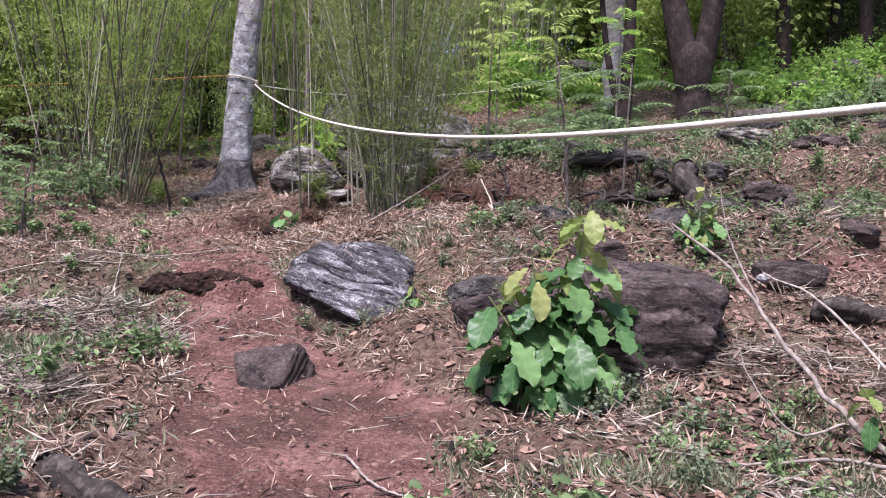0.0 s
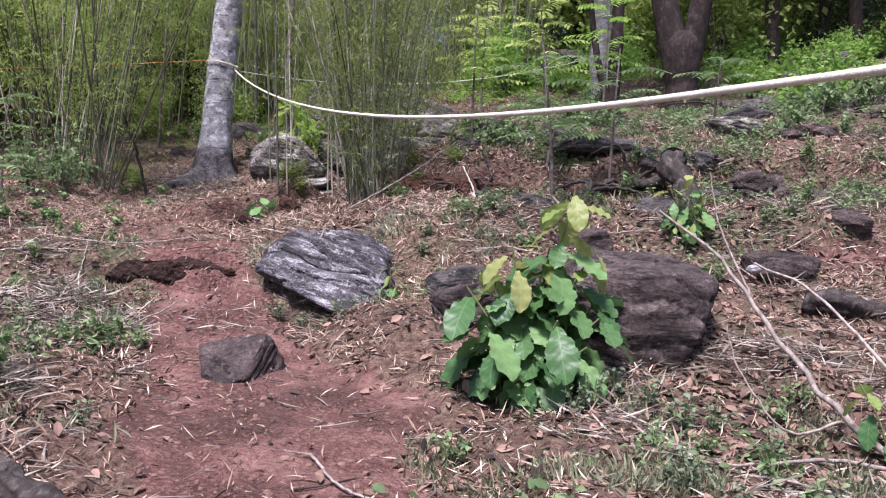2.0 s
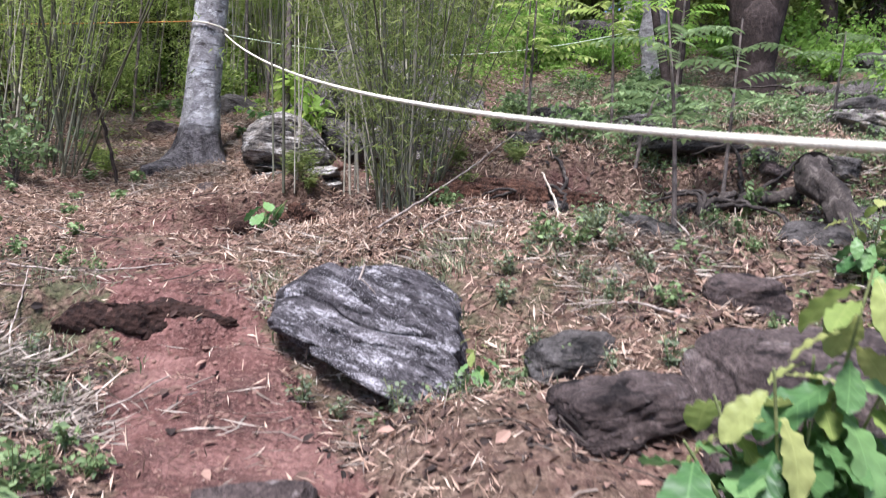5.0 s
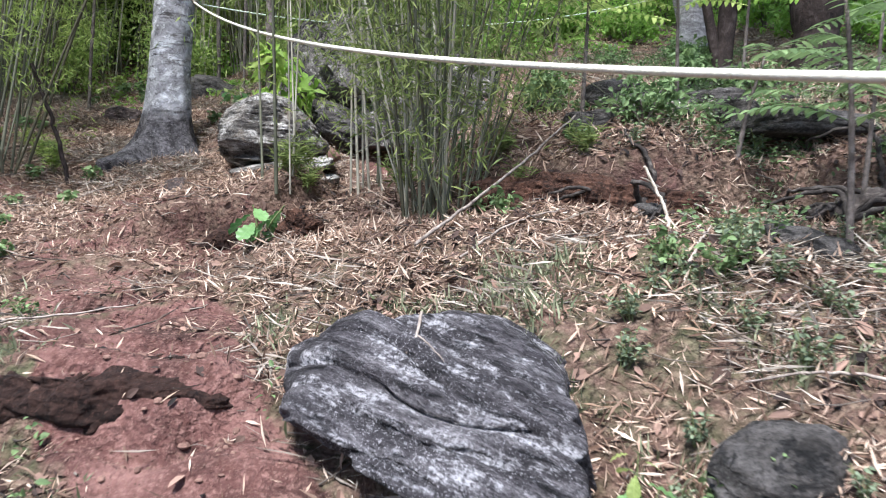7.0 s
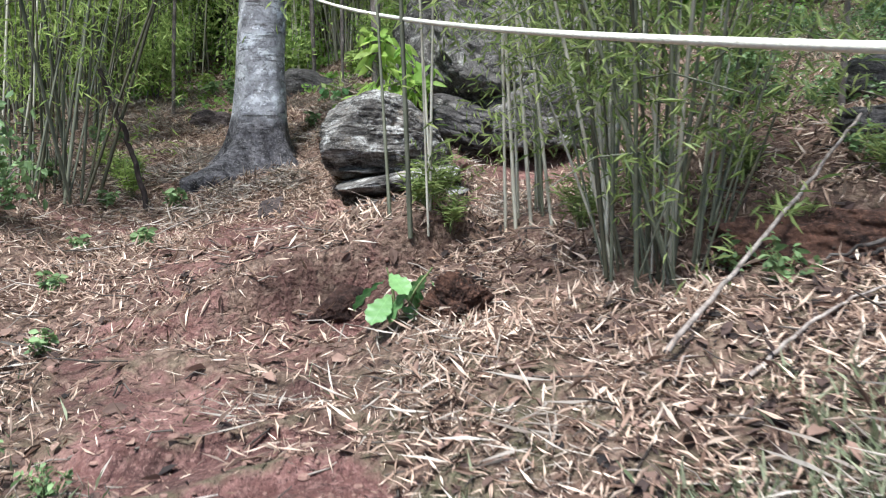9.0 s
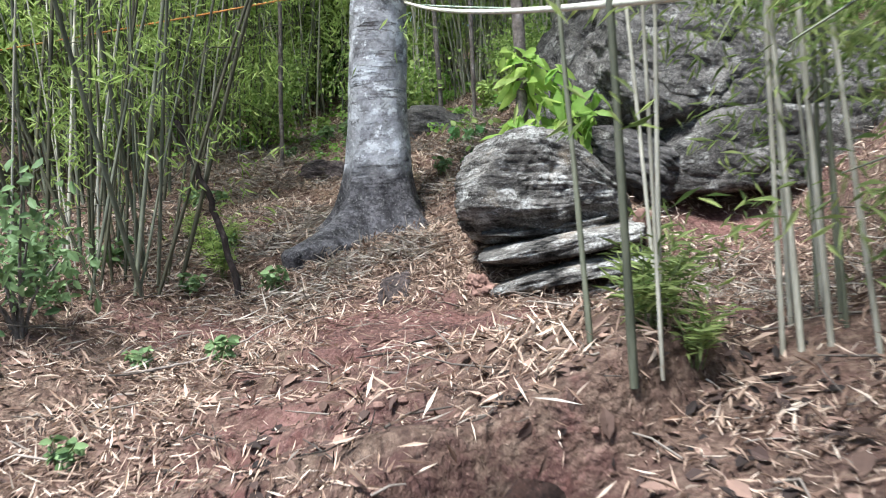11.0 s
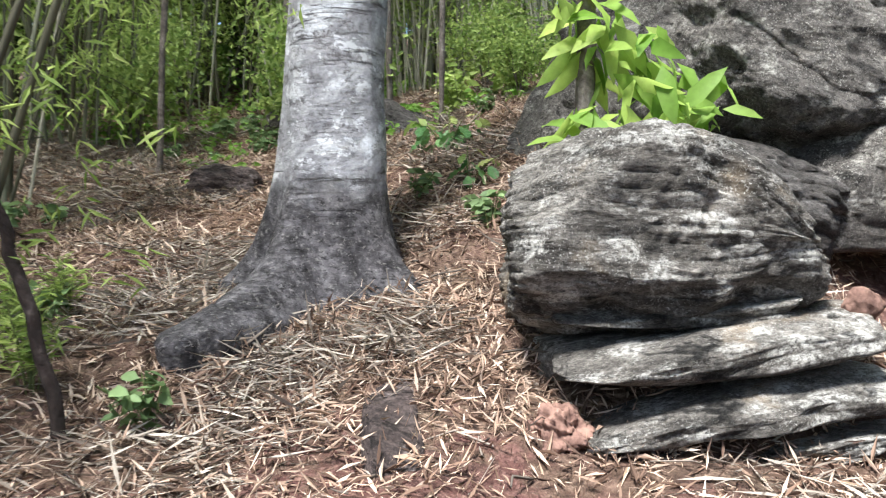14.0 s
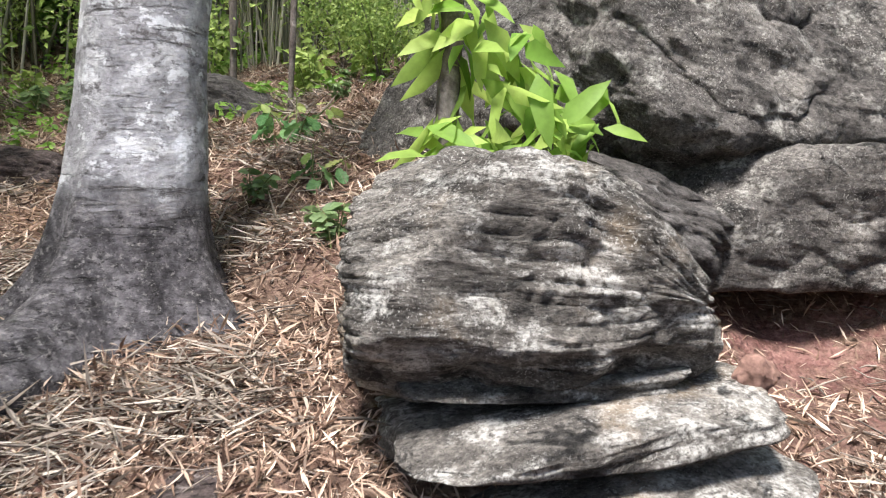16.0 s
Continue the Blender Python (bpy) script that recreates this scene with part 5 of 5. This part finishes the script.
for x, y, h, ln, k, lf in ((1.17, 8.1, 1.5, -0.12, 12, LEAF_HERB), (1.9, 9.3, 1.6, 0.1, 10, LEAF_HERB), (0.5, 10.9, 1.7, 0.05, 12, LEAF_FRESH), (1.5, 11.6, 2.0, -0.1, 14, LEAF_FRESH), (2.4, 12.4, 2.1, 0.1, 12, LEAF_BRIGHT), (0.7, 13.2, 2.4, 0.1, 14, LEAF_FRESH),
                           (-5.6, 11.4, 1.5, 0.1, 12, LEAF_HERB), (-4.6, 9.2, 0.9, 0.1, 10, LEAF_HERB), (-5.4, 9.8, 1.3, 0.0, 12, LEAF_HERB), (3.4, 10.6, 0.9, 0.1, 9, LEAF_HERB), (1.3, 9.8, 0.7, 0.2, 9, LEAF_HERB)):
    feather_sapling((x, y, gz(x, y)), "thin young sapling with feathery green leaflets", h, ln, k, lf)
scatter(shrub(4, LEAF_HERB, 0.55, 420, 0.09, "low leafy bush on the slope"), spots(24, 0.6, 8, 9.5, 16, lambda x, y: right_side(x, y) and not 0.22 < x / y < 0.36), 0.6, 1.3)
scatter(shrub(7, LEAF_HERB, 0.75, 420, 0.075, "loose light green bush below the bamboo"), spots(9, -8, -4.9, 9.5, 13), 0.7, 1.3)
scatter(shrub(5, LEAF_BRIGHT, 0.6, 420, 0.1, "low bright green bush on the slope"), spots(26, 1.2, 10, 15.5, 20) + [(5.3, 12.6), (6.4, 14), (5.6, 15.2), (7.2, 15.5), (4.9, 16.2)], 0.6, 1.4)
leaf_plant((-3.3, 17.2, gz(-3.3, 17.2)), "low bright green leafy plant on the litter slope", [((0, 0, 0.3), 9, 0.2), ((0.25, 0, 0.28), 8, 0.2), ((-0.25, 0, 0.26), 8, 0.2), ((0.1, -0.2, 0.2), 7, 0.2)], "plant", 0.8)
leaf_plant((-3.15, 16.2, gz(-3.15, 16.2)), "small bright green leafy plant on the litter slope", [((0, 0, 0.22), 6, 0.2), ((0.2, 0, 0.16), 5, 0.2)], "plant", 0.7)
scatter(herb("bright green ground herb behind the trees", 10, 0.3, 0.08, LEAF_FRESH), spots(34, -6, 0, 18.5, 23), 0.8, 1.6)


# ---- fallen wood ----
def branch(name, at, label, lines, material, category="branch", sides=7):
    t = thing(name, at, label, category)
    for k, (keys, r0, r1) in enumerate(lines):
        p = curve_points(keys, 22)
        p = p + 0.35 * r0 * rng.normal(size=p.shape)
        part("bough" if k == 0 else "twig", tube(Build(), p, np.linspace(r0, r1, 22), sides).mesh("bough"), material, t)
    return t


def on_ground(keys, at, lift):
    """Keys given in plan, laid on the ground with a lift each."""
    return [(x - at[0], y - at[1], gz(x, y) + h - at[2]) for (x, y), h in zip(keys, lift)]


at = (2.35, 4.1, gz(2.35, 4.1))
branch("dead_branch", at, "long dry fallen branch arching over the litter", [
    (on_ground([(2.6, 3.85), (2.25, 4.25), (2.0, 4.75), (1.75, 5.2), (1.45, 5.45)], at, [0.03, 0.06, 0.3, 0.7, 0.95]), 0.022, 0.008),
    (on_ground([(2.35, 4.12), (1.95, 4.2), (1.45, 4.15), (1.05, 4.2)], at, [0.05, 0.06, 0.04, 0.03]), 0.012, 0.005),
    (on_ground([(2.45, 4.0), (2.4, 4.6), (2.2, 5.1), (2.0, 5.4)], at, [0.06, 0.3, 0.55, 0.62]), 0.013, 0.006),
    (on_ground([(2.1, 4.5), (1.8, 4.4), (1.6, 4.5), (1.55, 4.55)], at, [0.12, 0.1, 0.35, 0.55]), 0.008, 0.003),
    (on_ground([(1.85, 5.05), (1.75, 5.3), (1.72, 5.4)], at, [0.55, 0.9, 1.15]), 0.008, 0.003)], DEAD_WOOD)
at = (-0.2, 3.9, gz(-0.2, 3.9))
branch("stick", at, "thin dry stick lying across the path", [(on_ground([(-0.42, 4.3), (-0.25, 4.0), (-0.05, 3.75)], at, [0.02, 0.02, 0.03]), 0.008, 0.005), (on_ground([(-0.42, 4.3), (-0.55, 4.32)], at, [0.02, 0.03]), 0.005, 0.003)], DEAD_WOOD, "stick")
at = (0.45, 8.6, gz(0.45, 8.6))
branch("stick", at, "bleached pale stick leaning on the bank", [([(0.03, 0, 0.0), (0.0, 0.05, 0.15), (-0.1, 0.1, 0.36)], 0.01, 0.007)], PALE_WOOD, "stick")
at = (-0.85, 7.55, 1.06)
branch("dry_root", at, "pale dry root clinging to the boulder's face", [([(0, 0.12, 0.06), (-0.02, 0.02, -0.02), (-0.1, -0.1, -0.13)], 0.008, 0.004), ([(-0.02, 0.02, -0.01), (0.06, -0.06, -0.07), (0.1, -0.12, -0.12)], 0.004, 0.002), ([(-0.02, 0.0, -0.03), (-0.16, -0.04, -0.12)], 0.004, 0.002)], DEAD_WOOD, "root")
at = (-0.7, 9.1, gz(-0.7, 9.1))
branch("pole", at, "thin grey pole leaning on the bank", [([(-0.15, -0.1, 0.0), (0.5, 0.6, 0.45), (1.0, 1.1, 0.85)], 0.011, 0.007)], DEAD_WOOD, "stick")
at = (-4.45, 13.6, gz(-4.45, 13.6))
branch("pole", at, "brown broken stem leaning among the bamboo", [([(0, 0, -0.1), (-0.12, -0.02, 0.5), (-0.36, -0.1, 1.25)], 0.026, 0.02)], BARK_DARK, "stick")
for x, y, a, l in ((-2.7, 5.2, 35, 0.7), (-2.9, 5.8, 60, 0.6), (-2.3, 5.0, 110, 0.5), (-2.6, 6.5, 20, 0.9), (-1.7, 5.3, 70, 0.35), (-3.4, 8.2, 12, 1.2), (0.9, 6.9, 140, 0.7), (2.6, 7.4, 20, 0.9), (1.4, 9.2, 150, 0.9), (3.0, 8.8, 35, 0.8), (1.9, 3.9, 160, 0.6), (-0.6, 8.9, 25, 0.7), (-3.2, 4.8, 80, 1.0), (-2.2, 4.4, 130, 0.6), (-3.6, 6.6, 50, 1.1), (-2.9, 7.2, 95, 0.7), (-4.2, 7.6, 10, 1.3), (-3.0, 4.2, 25, 0.8), (0.4, 8.1, 60, 0.6), (1.2, 7.5, 15, 0.8), (0.9, 10.3, 40, 1.1), (2.2, 10.4, 165, 1.2), (3.4, 7.9, 110, 0.7), (1.8, 8.6, 75, 0.6), (-4.4, 12.0, 40, 0.9), (0.1, 9.4, 100, 0.5)):
    at = (x, y, gz(x, y))
    e = (x + l * math.cos(radians(a)), y + l * math.sin(radians(a)))
    tagged(branch("stick", at, "dry stick lying in the leaf litter", [(on_ground([(x, y), ((x + e[0]) / 2, (y + e[1]) / 2), e], at, [0.02, 0.05, rng.uniform(0.02, 0.2)]), 0.009, 0.004)], DEAD_WOOD, "stick"), group="fallen sticks")


def log(at, end, r, label, material=LOG_DARK, name="log", gnarl=0.3, taper=0.75):
    """A weathered log: bent, knotted and split along its length."""
    a, b = np.array(at), np.array(end)
    t = thing(name, at, label, "log")
    f = np.linspace(0, 1, 44)[:, None]
    p = (b - a) * f
    p = p + 0.45 * r * np.stack([fbm(np.stack([f[:, 0] * 3 + at[0], 0 * f[:, 0] + k, 0 * f[:, 0]], 1), 3) for k in range(3)], 1)
    q = tube(Build(), p, r * np.linspace(1.1, taper, 44), 22)
    v = q.v[0]
    mid = np.repeat(p, 22, axis=0)
    way = unit(b - a)
    split = np.abs(fbm((v - mid) / r * 1.6 + (v @ way)[:, None] * 0.8 * way + 5, 3))
    q.v[0] = mid + (v - mid) * (1 + gnarl * fbm(v / r * 0.7, 3) - 0.35 * np.clip(0.22 - split, 0, 1) / 0.22)[:, None]
    part("trunk", q.mesh("trunk"), material, t)
    return t


log((2.5, 9.05, 1.88), (2.46, 7.98, 1.14), 0.125, "dark rotting log sloping down the bank", taper=0.7)
log((2.75, 6.35, gz(2.75, 6.35) + 0.06), (3.25, 6.2, gz(3.25, 6.2) + 0.07), 0.09, "short cut brown log lying on bare earth", gnarl=0.15)
log((-1.65, 3.78, gz(-1.65, 3.78) + 0.03), (-0.85, 3.35, gz(-0.85, 3.35) + 0.0), 0.06, "weathered grey-brown log half buried in litter")
log((5.2, 12.6, gz(5.2, 12.6) + 0.06), (7.6, 12.4, gz(7.6, 12.4) + 0.1), 0.13, "long fallen trunk on the hillside")
log((3.75, 8.75, gz(3.75, 8.75) + 0.03), (4.75, 8.6, gz(4.75, 8.6) + 0.03), 0.08, "flattened rotting log lying across the slope")
log((4.6, 14.0, gz(4.6, 14.0) + 0.06), (7.0, 13.7, gz(7.0, 13.7) + 0.1), 0.1, "fallen branch wood below the forked tree")
log((1.5, 9.25, gz(1.5, 9.25) + 0.05), (2.45, 9.1, gz(2.45, 9.1) + 0.14), 0.09, "knotted grey root wood lying along the bank", gnarl=0.5)
for x, y, size, mat, text in ((3.5, 10.3, (0.32, 0.26, 0.13), ROCK_GREY, "flat grey stone set in the slope"), (3.35, 9.0, (0.27, 0.2, 0.2), ROCK_BROWN, "dark blocky stone on the slope"), (0.95, 10.6, (0.28, 0.22, 0.08), ROCK_GREY, "grey layered stone showing through leaf litter"),
                              (1.9, 10.2, (0.5, 0.35, 0.1), ROCK_DARK, "broad dark ledge of stone under leaf litter")):
    rock("rock", (x, y, gz(x, y) + 0.3 * size[2]), size, (rng.uniform(-6, 6), rng.uniform(-8, 8), rng.uniform(-20, 20)), int(x * 10), mat, text, "rock", "hillside rocks", n=28, layers=4, power=6, cuts=8, cut_at=0.92)
for x0, y0, l, kinks in ((1.6, 8.9, 0.9, 5), (2.1, 9.4, 0.8, 4), (4.4, 13.3, 1.6, 6), (5.4, 12.9, 1.3, 5), (0.6, 9.5, 0.7, 4)):
    at = (x0, y0, gz(x0, y0))
    lines = []
    for k in range(kinks):
        a = rng.uniform(0, 6.28)
        lines.append((on_ground([(x0, y0), (x0 + 0.3 * l * math.cos(a), y0 + 0.2 * l * math.sin(a)), (x0 + 0.7 * l * math.cos(a + 0.5), y0 + 0.5 * l * math.sin(a + 0.5)), (x0 + l * math.cos(a + 0.3), y0 + 0.7 * l * math.sin(a + 0.3))], at, [0.06, 0.12 + 0.1 * rng.random(), 0.1 + 0.1 * rng.random(), 0.02]), 0.022, 0.006))
    branch("dead_branch", at, "tangle of dead grey-brown branches on the slope", lines, LOG_DARK)
for k, (x, y, s) in enumerate(((4.0, 11.2, 0.34), (0.9, 11.2, 0.35), (1.7, 11.0, 0.3), (5.2, 13.5, 0.5), (2.2, 19.5, 0.8), (3.2, 21.0, 0.9), (6.5, 15.8, 0.45), (7.8, 17, 0.6), (0.3, 6.9, 0.26), (2.6, 12.8, 0.4), (-4.9, 19.6, 0.4))):
    rock("rock", (x, y, gz(x, y) + 0.12 * s), (s, s * 0.7, s * 0.45), (rng.uniform(-8, 8), rng.uniform(-12, 12), rng.uniform(0, 90)), 50 + k, ROCK_DARK, "dark stone set in the hillside", "rock", "hillside rocks", n=18, layers=5)
for k in range(34):
    x, y, s = rng.uniform(0.3, 5.5), rng.uniform(6.9, 12.5), rng.uniform(0.08, 0.26)
    rock("rock", (x, y, gz(x, y) + 0.1 * s), (s, s * 0.75, s * 0.5), (rng.uniform(-15, 15), rng.uniform(-15, 15), rng.uniform(0, 180)), 80 + k, (ROCK_DARK, ROCK_BROWN)[k % 2], "dark broken stone in the slope's leaf litter", "rock", "hillside rocks", n=12, layers=4, power=5, cuts=8)
# ---- litter, grass and pebbles ----
def slope_frame(x, y):
    e = 0.05
    gx = (height(x + e, y) - height(x - e, y)) / (2 * e)
    gy = (height(x, y + e) - height(x, y - e)) / (2 * e)
    return unit(np.stack([-gx, -gy, np.ones_like(gx)], 1))


def litter_spots(n, box, density):
    x0, x1, y0, y1 = box
    out = []
    got = 0
    while got < n:
        x, y = rng.uniform(x0, x1, n), rng.uniform(y0, y1, n)
        keep = rng.uniform(0, 1, n) < density(x, y)
        out.append(np.stack([x, y], 1)[keep])
        got += keep.sum()
    return np.concatenate(out)[:n].T


def lay(x, y, build, length, width, lift, tip_up=0.25, fn=blades, fold=0.2):
    n = len(x)
    nrm = slope_frame(x, y)
    al = rand_units(n)
    al = unit(al - nrm * (al * nrm).sum(1)[:, None] + nrm * rng.normal(size=n)[:, None] * tip_up)
    sd = unit(np.cross(al, nrm + rng.normal(size=(n, 3)) * 0.35))
    at = np.stack([x, y, height(x, y) + rough(x, y) + lift], 1)
    if fn is blades:
        blades(build, at, al, sd, length, width, fold, rng.uniform(-0.35, 0.55, (n, 1)))
    else:
        fn(build, at, al, sd, length, width, fold)
    return build


def litter_density(x, y):
    patch = 0.55 + 0.6 * fbm(np.stack([x * 1.6, y * 1.6, 0 * x + 2], 1), 3)
    d = np.clip(patch, 0.06, 1) * (1 - 0.93 * bare(x, y))
    heavy = 0.7 * np.exp(-((x - 0.4) / 0.9) ** 2 - ((y - 7.4) / 0.9) ** 2) + np.exp(-((x + 0.6) / 1.5) ** 2 - ((y - 9.2) / 0.9) ** 2) + 1.2 * np.exp(-((x + 3.6) / 2.7) ** 2 - ((y - 14) / 2.2) ** 2) + 0.85 * ss(15, 16.5, y) * (1 - ss(20, 22, y)) * (1 - ss(-1, 1, x))
    gaps = ss(-0.55, 0.35, fbm(np.stack([x * 3.1, y * 3.1, 0 * x + 6], 1), 3))
    return np.clip((0.45 * d + 0.75 * heavy * (1 - 0.96 * bare(x, y)) + 0.5 * ss(-0.2, 0.8, x) * ss(8, 9, y) * (1 - ss(12.5, 14.5, y)) * patch * (1 - bare(x, y))) * (0.25 + 0.75 * gaps), 0.02, 1) * 1.0


def stuff(name, mesh, material, label, category):
    mesh.materials.append(material)
    tagged(new(name, mesh), label, category, kind="stuff")


x, y = litter_spots(350000, (-7.5, 5, 2.6, 22), litter_density)
n = len(x)
L = 0.025 + 0.1 * rng.random(n) ** 1.4
stuff("leaf_litter", lay(x, y, Build(), L, L * rng.uniform(0.07, 0.14, n), rng.uniform(0.002, 0.03, n), 0.4).mesh("leaf_litter", False), DRY_LEAF, "pale dry bamboo leaves strewn thickly over the ground", "leaf litter")
x, y = litter_spots(17000, (-6, 5, 2.4, 13), lambda x, y: np.clip(0.15 + 0.7 * ss(0, 1.5, x) * ss(6, 4, y) + 0.4 * ss(0.5, 2, x), 0, 1) * (1 - 0.9 * bare(x, y)))
n = len(x)
L = rng.uniform(0.04, 0.1, n)
stuff("fallen_leaves", lay(x, y, Build(), L, L * rng.uniform(0.4, 0.65, n), rng.uniform(0.004, 0.02, n), 0.2, broad_leaves).mesh("fallen_leaves", False), BROWN_LEAF, "reddish-brown fallen tree leaves on the slope", "leaf litter")

x, y = litter_spots(18000, (-6.5, 5.5, 2.4, 11.3), lambda x, y: np.clip(0.25 + 0.35 * ss(-1.3, -2.0, x) * ss(8.5, 7, y) + 0.2 * ss(0.8, 2, x) + 0.9 * fbm(np.stack([x * 2, y * 2, 0 * x + 31], 1), 2), 0, 1) * (1 - 0.93 * bare(x, y)))
n = len(x)
L = rng.uniform(0.02, 0.08, n)
stuff("rotting_leaves", lay(x, y, Build(), L, L * rng.uniform(0.3, 0.7, n), rng.uniform(0.002, 0.02, n), 0.3, broad_leaves).mesh("rotting_leaves", False), ROTTEN_LEAF, "blackened rotting leaves and bark scraps in the litter", "leaf litter")
x, y = litter_spots(5000, (-6.5, 5.5, 2.4, 17), lambda x, y: 1 - 0.85 * bare(x, y))
n = len(x)
b = Build()
for px, py, pz, a, l in zip(x, y, height(x, y) + rough(x, y), rng.uniform(0, 6.28, n), 0.06 + 0.3 * rng.random(n) ** 2):
    d = np.array([math.cos(a), math.sin(a), rng.uniform(-0.05, 0.3)]) * l
    p = np.array([px, py, pz + 0.012])
    tube(b, np.stack([p, p + d * 0.5 + rng.normal(size=3) * 0.08 * l, p + d]), np.array([1.0, 0.85, 0.5]) * rng.uniform(0.002, 0.006), 4, False)
stuff("twigs", b.mesh("twigs"), LITTER_TWIG, "thin dark and grey twigs scattered in the litter", "twigs")


def grass_density(x, y):
    t = fbm(np.stack([x * 2.5, y * 2.5, 0 * x + 8], 1), 2)
    d = np.exp(-((x - 1.4) / 1.3) ** 2 - ((y - 3.9) / 0.8) ** 2) + 0.9 * np.exp(-((x - 0.15) / 0.5) ** 2 - ((y - 7.7) / 0.7) ** 2) + 0.6 * np.exp(-((x + 2.9) / 0.9) ** 2 - ((y - 5.6) / 1.8) ** 2)
    d = d + 0.5 * np.exp(-((x + 0.8) / 0.6) ** 2 - ((y - 6.9) / 0.2) ** 2) + 0.35 * np.exp(-((x + 0.9) / 1.0) ** 2 - ((y - 8.5) / 0.4) ** 2) + 0.16 * ss(0.5, 2, x) * ss(7, 9, y)
    return np.clip(0.6 * d * ss(0.0, 0.7, t), 0, 1) * (1 - bare(x, y))


x, y = litter_spots(19000, (-5, 5, 2.4, 15), grass_density)
n = len(x)
al = rand_units(n, 0.3) * 0.55 + [0, 0, 1.0]
L = rng.uniform(0.03, 0.11, n)
g = blades(Build(), np.stack([x, y, height(x, y) + rough(x, y) - 0.01], 1), al, np.cross(al, rand_units(n, 0.2)), L, rng.uniform(0.002, 0.0045, n), 0.1, 0.5)
stuff("grass", g.mesh("grass", False), GRASS, "sparse grey-green grass among the litter", "grass")

def straw_density(x, y):
    t = fbm(np.stack([x * 1.8, y * 1.8, 0 * x + 21], 1), 2)
    d = 1.5 * np.exp(-((x + 2.8) / 1.2) ** 2 - ((y - 5.8) / 2.4) ** 2) + 0.7 * np.exp(-((x - 0.6) / 1.2) ** 2 - ((y - 8.8) / 1.2) ** 2) + 0.3 * ss(0.5, 1.5, x) + 0.9 * np.exp(-((x + 3.0) / 2.2) ** 2 - ((y - 14.6) / 1.6) ** 2) + 0.6 * ss(15.5, 17, y) * (1 - ss(-1, 0.5, x))
    return np.clip(d * ss(-0.1, 0.6, t), 0, 1) * (1 - 0.9 * bare(x, y))


x, y = litter_spots(60000, (-7, 5, 2.4, 20.5), straw_density)
n = len(x)
al = rand_units(n, 0.15) + [0, 0, 0.12]
L = rng.uniform(0.06, 0.26, n)
g = blades(Build(), np.stack([x, y, height(x, y) + rough(x, y) + rng.uniform(0, 0.04, n)], 1), al, np.cross(al, rand_units(n, 0.4)), L, rng.uniform(0.002, 0.005, n), 0.1, 0.2)
stuff("dry_grass", g.mesh("dry_grass", False), STRAW, "dry grey straw and dead stalks lying on the verge", "dry grass")

# low green seedlings and creeping herbs, too many to count
def creeper_density(x, y):
    t = fbm(np.stack([x * 1.7, y * 1.7, 0 * x + 51], 1), 3)
    d = 0.9 * ss(0.3, 1.5, x) * ss(6.8, 8.5, y) + 0.16 * np.exp(-((x + 2.4) / 0.7) ** 2 - ((y - 5.2) / 1.8) ** 2) + 0.15 * np.exp(-((x - 1.6) / 1.2) ** 2 - ((y - 3.8) / 0.8) ** 2) + 0.35 * np.exp(-((x + 0.4) / 0.7) ** 2 - ((y - 7.0) / 0.4) ** 2)
    return np.clip(d * ss(0.05, 0.5, t), 0, 1) * (1 - bare(x, y))


for name, count, leaf, lo, hi, text in (("creeping_herbs", 2600, LEAF_HERB, 0.02, 0.055, "low green seedlings creeping through the litter"), ("pale_seedlings", 1500, LEAF_GREY, 0.015, 0.035, "small grey-green seedlings in the litter"),
                                        ("woodland_herbs", 1500, LEAF_BRIGHT, 0.04, 0.1, "light green herbs and seedlings under the far trees")):
    if name == "woodland_herbs":
        x, y = litter_spots(count, (-8, 9, 15.5, 27), lambda x, y: np.clip(ss(16.8, 18.2, y + 0.5 * np.clip(x + 1, 0, 3)) * ss(-0.2, 0.4, fbm(np.stack([x, y, 0 * x + 71], 1), 2)), 0.01, 1))
    else:
        x, y = litter_spots(count, (-4.5, 8, 2.6, 16), creeper_density)
    x, y = np.repeat(x, 12), np.repeat(y, 12)
    n = len(x)
    tall = np.repeat(rng.uniform(0.05, 0.22, count), 12)
    f = rng.uniform(0.15, 1, n)
    x, y = x + rng.normal(size=n) * 0.05, y + rng.normal(size=n) * 0.05
    al = rand_units(n, 0.35)
    L = rng.uniform(lo, hi, n)
    g = broad_leaves(Build(), np.stack([x, y, height(x, y) + rough(x, y) + tall * f], 1), al, np.cross(al, rand_units(n, 0.2) + [0, 0, 1.0]), L, L * 0.55, 0.25)
    stuff(name, g.mesh(name, False), leaf, text, "plants")

v, f = cube_sphere(2)
v = unit(v)
x, y = litter_spots(5200, (-4, 1.5, 2.4, 13.5), lambda x, y: np.clip(bare(x, y), 0.02, 1))
b = Build()
for px, py, pz in zip(x, y, height(x, y) + rough(x, y)):
    s = 0.004 + 0.02 * rng.random() ** 5
    b.add(v * s * rng.uniform(0.6, 1.3, 3) * [1, 1, 0.7] + [px, py, pz], f)
stuff("pebbles", b.mesh("pebbles", False), STONE_RED, "small reddish pebbles and crumbs on the path", "pebbles")
